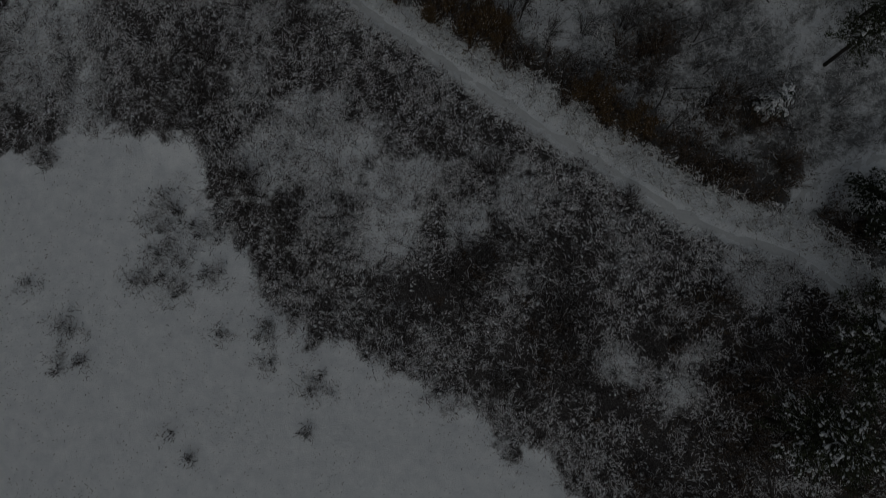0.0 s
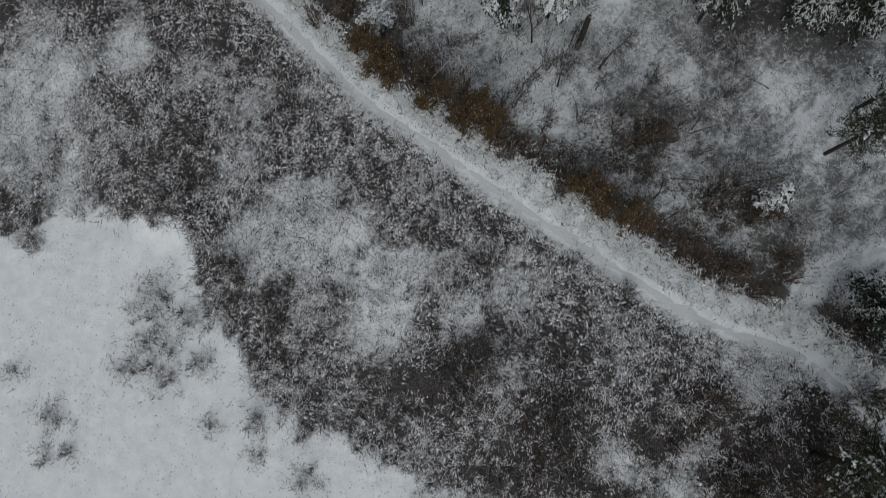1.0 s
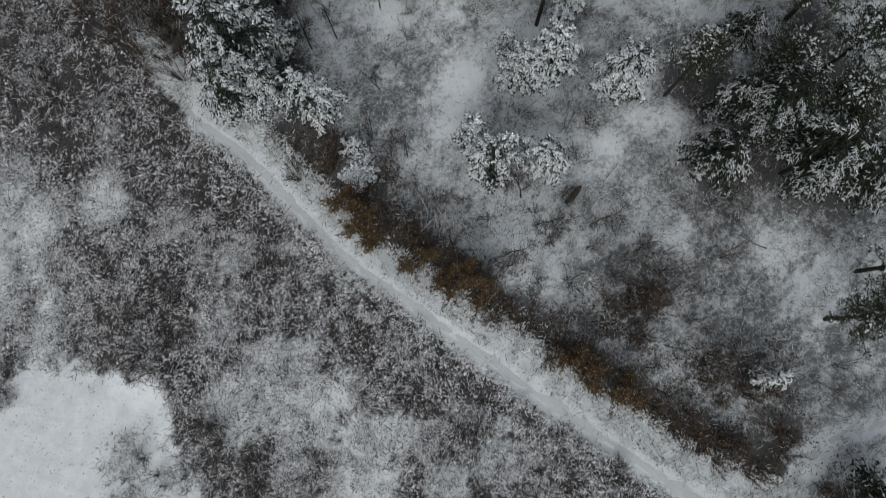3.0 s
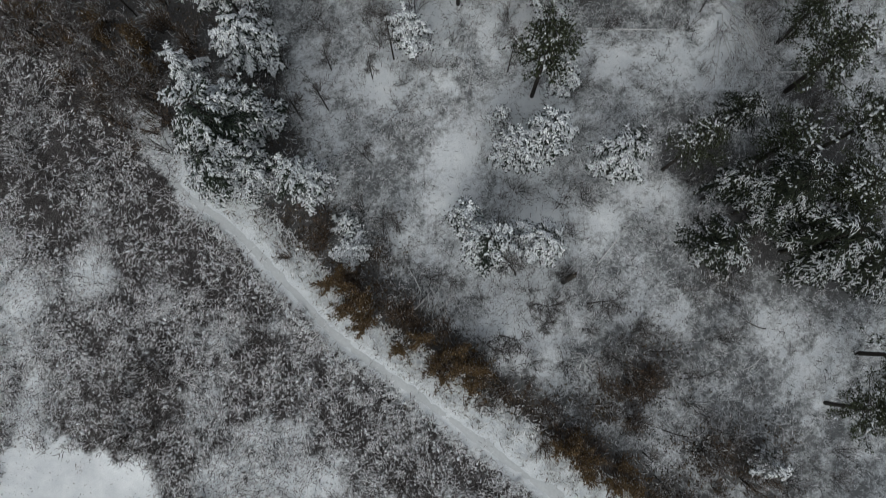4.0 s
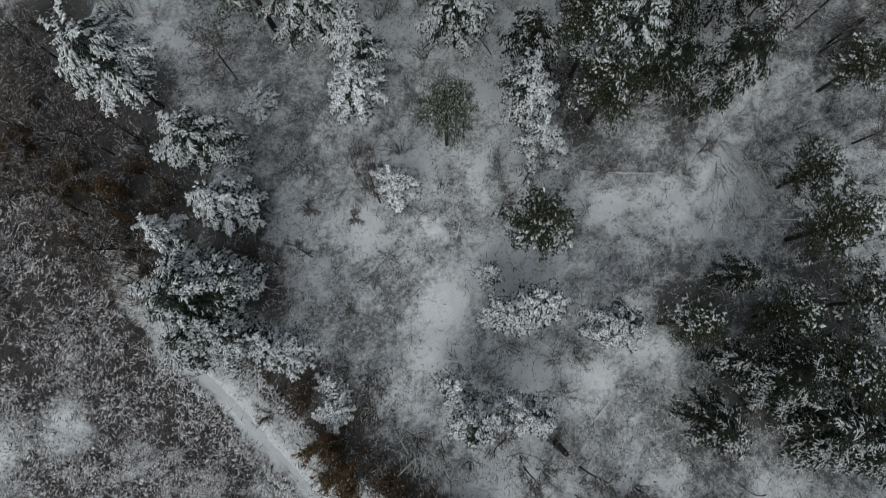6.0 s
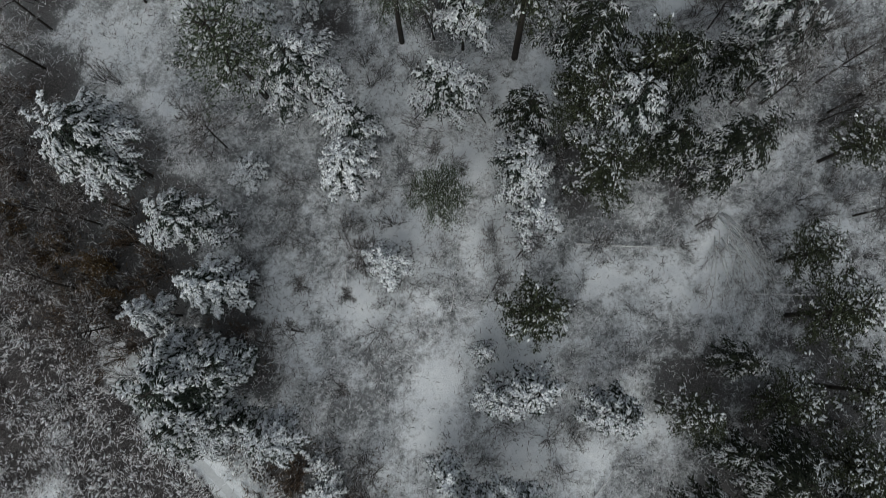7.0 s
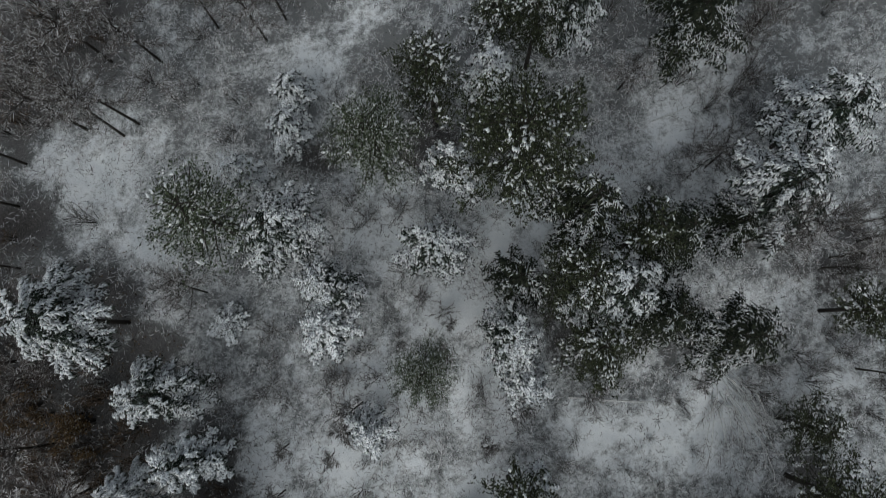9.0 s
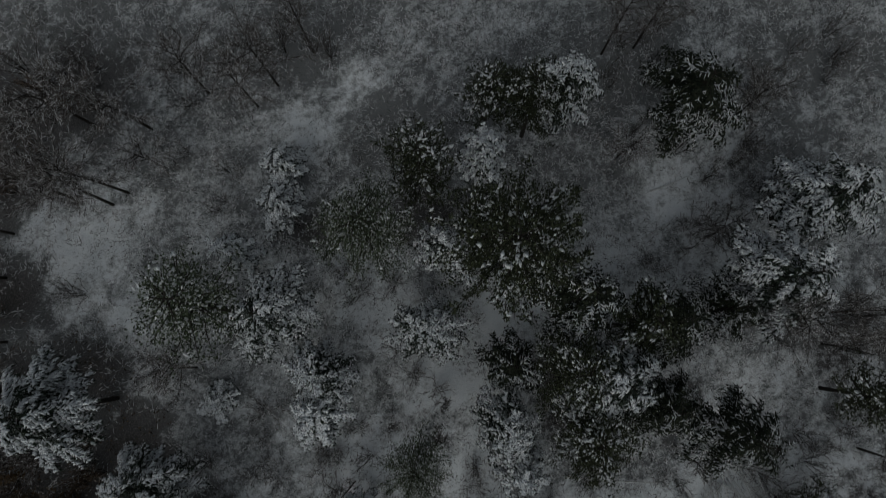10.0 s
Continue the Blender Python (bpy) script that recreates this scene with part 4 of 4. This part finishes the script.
BARE = [(R, H, bare_tree(R, H, 80 + k, mat, 7, "bare_tree", "slender leafless tree with snow-dusted twigs")) for k, (R, H, mat) in enumerate([(2.4, 8.0, FROST_TWIG), (3.0, 10.0, TWIG), (3.4, 11.5, GREY_TWIG), (2.6, 8.5, GREY_TWIG)])]
BARE_PLACES = [(-24.7, 81.9, 12, 3.6), (-29.0, 78.8, 11, 4.0), (-26.3, 75.8, 11, 3.4), (-23.2, 75.3, 12, 3.2), (-21.9, 76.3, 12, 3.0), (-20.3, 81.8, 10, 3.0), (-31.5, 69.2, 10, 3), (-31.4, 72.9, 11, 3),
               (-18.9, 78.4, 6, 2), (-9.7, 85.5, 10, 2.6), (-11.3, 83.6, 9, 2.4), (-15.6, 84.9, 9, 2.5), (-15.3, 62, 8, 2), (-30.5, 56.5, 9, 3.4), (-25.5, 55.5, 9, 2.7), (-28.2, 60.7, 9, 3.2),
               (-23.3, 56.7, 8, 2.5), (-26.8, 50.1, 8, 3.1), (-22.8, 47.2, 7, 3.1), (34.7, 64.7, 9, 2.5),
               (26.8, 65.6, 16, 2.2), (32.3, 66.2, 14, 2.4), (29.3, 65.5, 12, 1.8), (-6.8, 88.5, 11, 2.4), (17.7, 88.2, 11, 2.4), (20.4, 88.7, 12, 2.5)]
MORE_BARE = [(28.2, 82.3, 8, 2.5), (25.4, 72.3, 6, 2.4), (-33.5, 53, 8, 3), (-34.5, 60, 9, 3.2), (-31, 64, 9, 3), (37, 66, 9, 3), (36, 56, 7, 2.5), (18.5, 79, 6, 2)]
BROWN_BARE = [(R, H, bare_tree(R, H, 86 + k, DUSK_TWIG, 7, "bare_tree", "dark brown leafless tree with dense fine twigs")) for k, (R, H) in enumerate([(3.0, 10.0), (3.3, 9.0)])]
for place in BARE_PLACES + MORE_BARE:
    plant(BROWN_BARE if place[0] < -20 and place[1] < 65 else BARE, [place])
SAPLINGS = [(0.9, 5.5, bare_tree(0.9, 5.5, 90 + k, TWIG, 2, "sapling", "thin dark leafless sapling standing in snow", 0.026, 7)) for k in range(3)]
SAPLING_PLACES = [(7.7, 24.4), (5.8, 27.8), (2.1, 32.3), (8.5, 30.3), (10.5, 32.6), (20.3, 24.8), (17.6, 17.1), (14.1, 26.3), (23.5, 19.9), (12.8, 30.3), (-4.9, 42.4), (-2.2, 36.1), (-10.5, 45.7), (-12.0, 50.4),
                  (5.5, 26.7), (9.0, 22.3), (14.5, 26.2), (16.4, 28.0), (20.9, 21.9), (16.8, 18.8), (-2.9, 51.2), (-8.2, 50.2)]
MORE_SAPLINGS = [(22.3, 58.2), (23.3, 55.2), (9.3, 28.7), (12.4, 28.3), (7.2, 32.6), (-4.7, 49.5), (4.0, 56.8), (8.9, 52.8), (-8.4, 46.7), (2.1, 71.5), (3.2, 75.8), (19.4, 80.6), (27.3, 65.3), (29.1, 65.5),
                 (33.9, 63.9), (29.0, 83.3), (19.3, 78.6), (0.1, 57.7), (-2.5, 53.4), (6.8, 50.0), (4.6, 59.5)]
for x, y in SAPLING_PLACES + MORE_SAPLINGS:
    s = pick.uniform(0.7, 1.25)
    stand(pick.choice(SAPLINGS)[2], x, y, s, s * pick.uniform(0.85, 1.2), pick.uniform(0, 6.3))
forget([p[2] for p in BARE + BROWN_BARE + SAPLINGS])

GREY_SHRUBS = [shrub(1.6, 1.9, 100 + k, DUSK_TWIG, 14, 310, "bare_shrub", "leafless grey-brown shrub rising from snowy weeds", "scrub thickets") for k in range(3)]
BROWN_SHRUBS = [shrub(1.5, 3.0, 110 + k, BROWN_TWIG, 14, 310, "brown_shrub", "leafless dark brown shrub beside the track", "track thickets") for k in range(3)]
FROST_SHRUBS = [shrub(1.5, 2.6, 140 + k, FROST_TWIG, 14, 330, "frosted_shrub", "leafless shrub white with frost and snow", "forest thickets") for k in range(3)]
HAZE_SHRUBS = [shrub(1.5, 3.4, 130 + k, GREY_TWIG, 13, 240, "sapling_clump", "airy clump of bare grey saplings in snow", "forest thickets") for k in range(3)]
RUST_SHRUBS = [shrub(1.5, 4.6, 120 + k, BROWN_TWIG, 14, 300, "beech_shrub", "young beech with clinging rust-brown leaves", "track thickets", 1500) for k in range(2)]


def fill(patterns, spots, each, size):
    for cx, cy, r in spots:
        for _ in range(max(1, round(each * r * r))):
            a, q = pick.uniform(0, 6.3), r * 0.85 * math.sqrt(pick.random())
            s = pick.uniform(*size)
            stand(pick.choice(patterns), cx + q * math.cos(a), cy + q * math.sin(a), s, s * pick.uniform(0.8, 1.15), pick.uniform(0, 6.3))


fill(GREY_SHRUBS, THICKETS, 0.55, (0.7, 1.2))
fill(GREY_SHRUBS, WEED_SPOTS, 1.0, (0.3, 0.6))
fill(BROWN_SHRUBS, TRACK_BELT, 0.6, (0.7, 1.25))
line = smooth_line(TRACK, 1.5)
along = unit(np.gradient(line, axis=0))
for (x, y, _), (dx, dy, _) in zip(line, along):
    if -38 < x < -23:
        spots = [pick.uniform(-3.5, 3.8) for _ in range(3)]
    elif -12 < x < 27:
        spots = [-pick.uniform(3.2, 5.2) for _ in range(1)]
    else:
        spots = []
    for off in spots:
        s = pick.uniform(0.6, 1.1)
        stand(pick.choice(BROWN_SHRUBS), x - dy * off, y + dx * off, s, s * pick.uniform(0.6, 1.1), pick.uniform(0, 6.3))
fill(BROWN_SHRUBS + HAZE_SHRUBS, DARK_WEST, 0.3, (0.7, 1.2))
fill(HAZE_SHRUBS, DARK_EAST, 0.28, (0.6, 1.0))
fill(HAZE_SHRUBS, SAPLING_HAZE, 0.3, (0.7, 1.15))
fill(HAZE_SHRUBS, DARK_TOP, 0.3, (0.7, 1.1))
fill(BROWN_SHRUBS, LOW_EAST, 0.5, (0.7, 1.2))
fill(BROWN_SHRUBS, LOW_THICKETS, 0.25, (0.5, 0.9))
FROST_WEST = [(-34.2, 53.0, 3.0), (-34.2, 46.6, 3.2), (-30.3, 50.5, 1.6), (-32.4, 42.3, 3.0), (-37.0, 50.0, 3.0), (-28.0, 40.0, 2.2)]
fill(FROST_SHRUBS, FROST_WEST, 0.4, (0.5, 0.95))
FROSTY = [(-2.3, 69.6), (0.0, 66.3), (3.3, 61.3), (1.9, 63.1), (29.9, 77.1), (28.2, 79.1), (-6.5, 67.7), (-11.1, 57.7), (-4.3, 55.1), (6.8, 53.4), (-12.2, 52.5), (33.3, 57.7),
          (27.8, 53.9), (35.5, 57.3), (25.1, 73.3), (-17.8, 78.4), (-14.3, 75.9), (-12.0, 77.4), (-8.6, 74.4), (-16.7, 84.0), (-23.2, 85.1), (-30.2, 86.2)]
MORE_FROSTY = [(14.5, 53.3), (13.0, 49.4), (10.9, 38.8), (5.6, 53.8), (0.9, 49.5), (-1.9, 48.1), (-5.8, 53.9), (-8.8, 58.4), (29.9, 52.7), (28.8, 56.6), (33.3, 55.6), (21.6, 30.9), (23.3, 29.6),
               (7.3, 38.8), (11.7, 37.0), (-9.6, 54.4), (-13.0, 54.5), (22.3, 30.7), (24.8, 31.7), (27.9, 17.6), (30.3, 18.9), (31.4, 16.6), (13.1, 38.7), (6.5, 33.0)]
for x, y in FROSTY + MORE_FROSTY:
    for _ in range(2):
        s = pick.uniform(0.5, 1.1)
        stand(pick.choice(FROST_SHRUBS), x + pick.gauss(0, 0.8), y + pick.gauss(0, 0.8), s, s * pick.uniform(0.6, 1.1), pick.uniform(0, 6.3))
FROST_FLOOR = [(0, 54, 6), (-6, 58, 6), (4, 68, 5), (10, 50, 5), (20, 52, 6), (30, 56, 5), (-16, 68, 6), (-4, 80, 6), (20, 70, 5), (30, 78, 6), (12, 30, 5), (25, 26, 5)]
fill(FROST_SHRUBS, FROST_FLOOR, 0.3, (0.3, 0.6))
fill(RUST_SHRUBS, RUST_SPOTS, 1.15, (0.7, 1.15))
forget(GREY_SHRUBS + BROWN_SHRUBS + FROST_SHRUBS + HAZE_SHRUBS + RUST_SHRUBS)


# ---- dead wood ----
def snag(x, y, tall, thick):
    """A dead trunk broken off high up, with a splintered top."""
    h = Heap()
    tube(h, [(0, 0, -0.2), (0.02, 0.03, tall * 0.5), (-0.03, 0.05, tall * 0.93), (-0.03, 0.05, tall)], [thick, thick * 0.85, thick * 0.8, thick * 0.55], 10)
    root = tagged(new("dead_trunk"), "broken standing dead trunk with dark brown bark", "dead tree")
    part("trunk", h.mesh("trunk", BARK, True), root)
    g = Heap()
    for a in np.arange(0, 6.2, 0.9):
        base = np.array([math.cos(a) * thick * 0.5 - 0.03, math.sin(a) * thick * 0.5 + 0.05, tall - 0.1])
        tube(g, [base, base + np.array([0, 0, pick.uniform(0.15, 0.5)])], [0.06, 0.01], 4)
    tagged(part("splinter", g.mesh("splinter", STRAW), root, "pale splintered break"), kind="stuff")
    root.location = (x, y, on_ground(x, y))
    return root


def fallen_pole(x0, y0, x1, y1, thick, boughs, mat, label):
    """A stem lying on the ground, with some broken boughs."""
    a, b = np.array([x0, y0, on_ground(x0, y0) + thick]), np.array([x1, y1, on_ground(x1, y1) + thick * 2 + 0.15])
    root = tagged(new("fallen_tree"), label, "fallen tree", "dead wood on the ground")
    h = Heap()
    mid = (a + b) / 2 + np.array([0.1, -0.08, 0.12])
    tube(h, [a - a, mid - a, b - a], [thick, thick * 0.8, thick * 0.4], 7)
    part("stem", h.mesh("stem", mat), root)
    for _ in range(boughs):
        q = pick.uniform(0.25, 0.95)
        g = Heap()
        s = (b - a) * q
        d = unit((b - a) * 0.6 / np.linalg.norm(b - a) + np.array([pick.uniform(-1, 1), pick.uniform(-1, 1), pick.uniform(0.0, 0.5)]))
        n = pick.uniform(0.5, 1.6)
        tube(g, [s, s + d * n * 0.5 + np.array([0, 0, 0.05]), s + d * n], [thick * 0.4, thick * 0.3, 0.01], 4)
        part("bough", g.mesh("bough", mat), root)
    root.location = a
    return root


snag(11.0, 32.1, 5.2, 0.27)
for x0, y0, x1, y1, thick, boughs in [(13.6, 53.8, 21.6, 53.4, 0.09, 9), (13.8, 33.5, 16.7, 37.4, 0.07, 3), (-4.2, 61.1, -1.0, 61.1, 0.06, 1), (2.2, 57.1, 4.2, 59.9, 0.06, 2),
                                     (27.1, 49.7, 33.9, 49.6, 0.06, 2), (20.4, 72.3, 22.8, 73.8, 0.09, 2), (-1.7, 29.1, 1.0, 32.1, 0.07, 8), (14.1, 33.8, 12.8, 31.3, 0.04, 1), (21.2, 76.2, 24.2, 77.4, 0.07, 2)]:
    fallen_pole(x0, y0, x1, y1, thick, boughs, PALE_BARK, "thin fallen stem under a line of snow")


def bent_sapling(x, y, turn, length, mat, label):
    """A thin stem weighed down by snow into an arc, with a few twigs on its outer half."""
    root = tagged(new("bent_sapling"), label, "sapling", "bent saplings")
    out = np.array([math.cos(turn), math.sin(turn), 0])
    side = np.array([-out[1], out[0], 0]) * pick.uniform(-0.25, 0.25)
    pts = [out * length * q + side * length * math.sin(q * 2.6) + np.array([0, 0, 1.9 * q * (1.15 - q) * length * 0.55 - 0.05]) for q in np.linspace(0, 1, 7)]
    h = Heap()
    tube(h, pts, np.linspace(0.05, 0.018, 7), 5)
    stem = part("stem", h.mesh("stem", mat), root)
    t = Heap()
    k = rng.integers(2, 6, 26)
    at = np.array(pts)[k] + (np.array(pts)[k + 1] - np.array(pts)[k]) * rng.random((26, 1))
    stalks(t, at, out + rng.normal(0, 0.6, (26, 3)), rng.uniform(0.25, 0.8, 26), 0.025, 0.1)
    tagged(part("brushwood", t.mesh("brushwood", FROST_TWIG), stem), kind="stuff")
    root.location = (x, y, on_ground(x, y))
    return root


PALE_BENT = [(-4.9, 50.2, 1.3, 3.4), (3.4, 48.3, 1.6, 3.2), (6.5, 49.8, 2.0, 2.2), (-0.9, 48.2, 1.1, 2.6), (0.6, 29.6, 0.9, 2.8), (-0.4, 31.2, 2.1, 2.4), (1.9, 78.3, 1.2, 2.6), (13.5, 30.4, 0.8, 2.6),
             (21.3, 24.0, 2.2, 2.6), (25.0, 25.1, 1.0, 2.2), (15.0, 60.0, 1.8, 2.4), (-6.5, 57.0, 2.4, 2.6)]
DARK_BENT = [(-4.6, 42.0, 2.3, 2.2), (0.3, 64.3, 1.0, 2.4), (6.4, 64.0, 2.2, 2.0), (21.9, 79.0, 0.7, 2.6), (26.9, 28.3, 2.6, 2.4), (17.8, 26.5, 0.4, 2.6), (19.9, 24.4, 0.3, 3.0), (18.2, 20.6, 0.1, 3.2), (20.4, 18.9, 0.2, 3.2)]
for x, y, turn, length in PALE_BENT:
    bent_sapling(x, y, turn, length, PALE_BARK, "thin pale sapling bent over under snow")
for x, y, turn, length in DARK_BENT:
    bent_sapling(x, y, turn, length, BARK, "thin dark bare stem leaning over snow")


def toppled_crown(x, y, spread, count):
    """A toppled tree top: long thin arching boughs that all sweep one way, dusted with snow."""
    root = tagged(new("toppled_tree"), "toppled pale tree top with long arching boughs", "fallen tree", "dead wood on the ground")
    for k in range(count):
        g = Heap()
        a = -math.pi / 2 + 0.3 + pick.gauss(0, 0.38)
        n = pick.uniform(0.45, 1.0) * spread
        sx, sy = pick.uniform(-0.9, 0.9), pick.uniform(-0.35, 0.05) * spread
        bow = pick.uniform(-0.08, 0.24) * n
        hang = pick.uniform(-0.45, -0.1)
        pts = [(sx, sy, 0.15)] + [(sx + n * q * math.cos(a) + bow * 4 * q * (1 - q), sy + n * q * math.sin(a + hang * q) + bow * (1 - q), 0.25 + 2.2 * q * (1 - q)) for q in (0.25, 0.5, 0.75, 1.0)]
        tube(g, pts, [0.06, 0.05, 0.04, 0.03, 0.01], 5)
        bough = part("bough", g.mesh("bough", PALE_BARK), root)
        t = Heap()
        q = rng.random((30, 1))
        on = np.where(q < 0.5, np.array(pts[2]) + (np.array(pts[3]) - pts[2]) * q * 2, np.array(pts[3]) + (np.array(pts[4]) - pts[3]) * (q * 2 - 1))
        stalks(t, on, np.array([math.cos(a), math.sin(a), 0.1]) + rng.normal(0, 0.45, (30, 3)), rng.uniform(0.4, 1.2, 30), 0.03)
        tagged(part("brushwood", t.mesh("brushwood", FROST_TWIG), bough), kind="stuff")
    root.location = (x, y, on_ground(x, y))
    return root


toppled_crown(25.2, 56.1, 8.0, 18)
toppled_crown(0.6, 32.2, 3.6, 7)


def root_plate(x, y, radius):
    """The upturned roots of a windthrown stump, snow on their backs."""
    root = tagged(new("tree_stump"), "upturned stump with snow-covered curling roots", "stump", "dead wood on the ground")
    h = Heap()
    tube(h, [(0, 0, -0.2), (0.05, 0.05, 0.35), (0.1, 0.12, 0.55)], [0.24, 0.2, 0.12], 9)
    part("stump", h.mesh("stump", PALE_BARK, True), root)
    for k in range(17):
        a = k * 0.37 + pick.uniform(-0.4, 0.4)
        r = radius * pick.uniform(0.5, 1.3)
        pts = [(0.2 * math.cos(a), 0.2 * math.sin(a), 0.3), (r * 0.6 * math.cos(a), r * 0.6 * math.sin(a), pick.uniform(0.4, 0.8)), (r * math.cos(a + 0.4), r * math.sin(a + 0.4), pick.uniform(0.1, 0.5)), (r * 0.9 * math.cos(a + 0.8), r * 0.9 * math.sin(a + 0.8), 0.02)]
        g = Heap()
        tube(g, pts, [0.08, 0.065, 0.045, 0.015], 6)
        part("root", g.mesh("root", PALE_BARK), root)
    root.location = (x, y, on_ground(x, y))
    return root


root_plate(12.5, 25.8, 1.1)
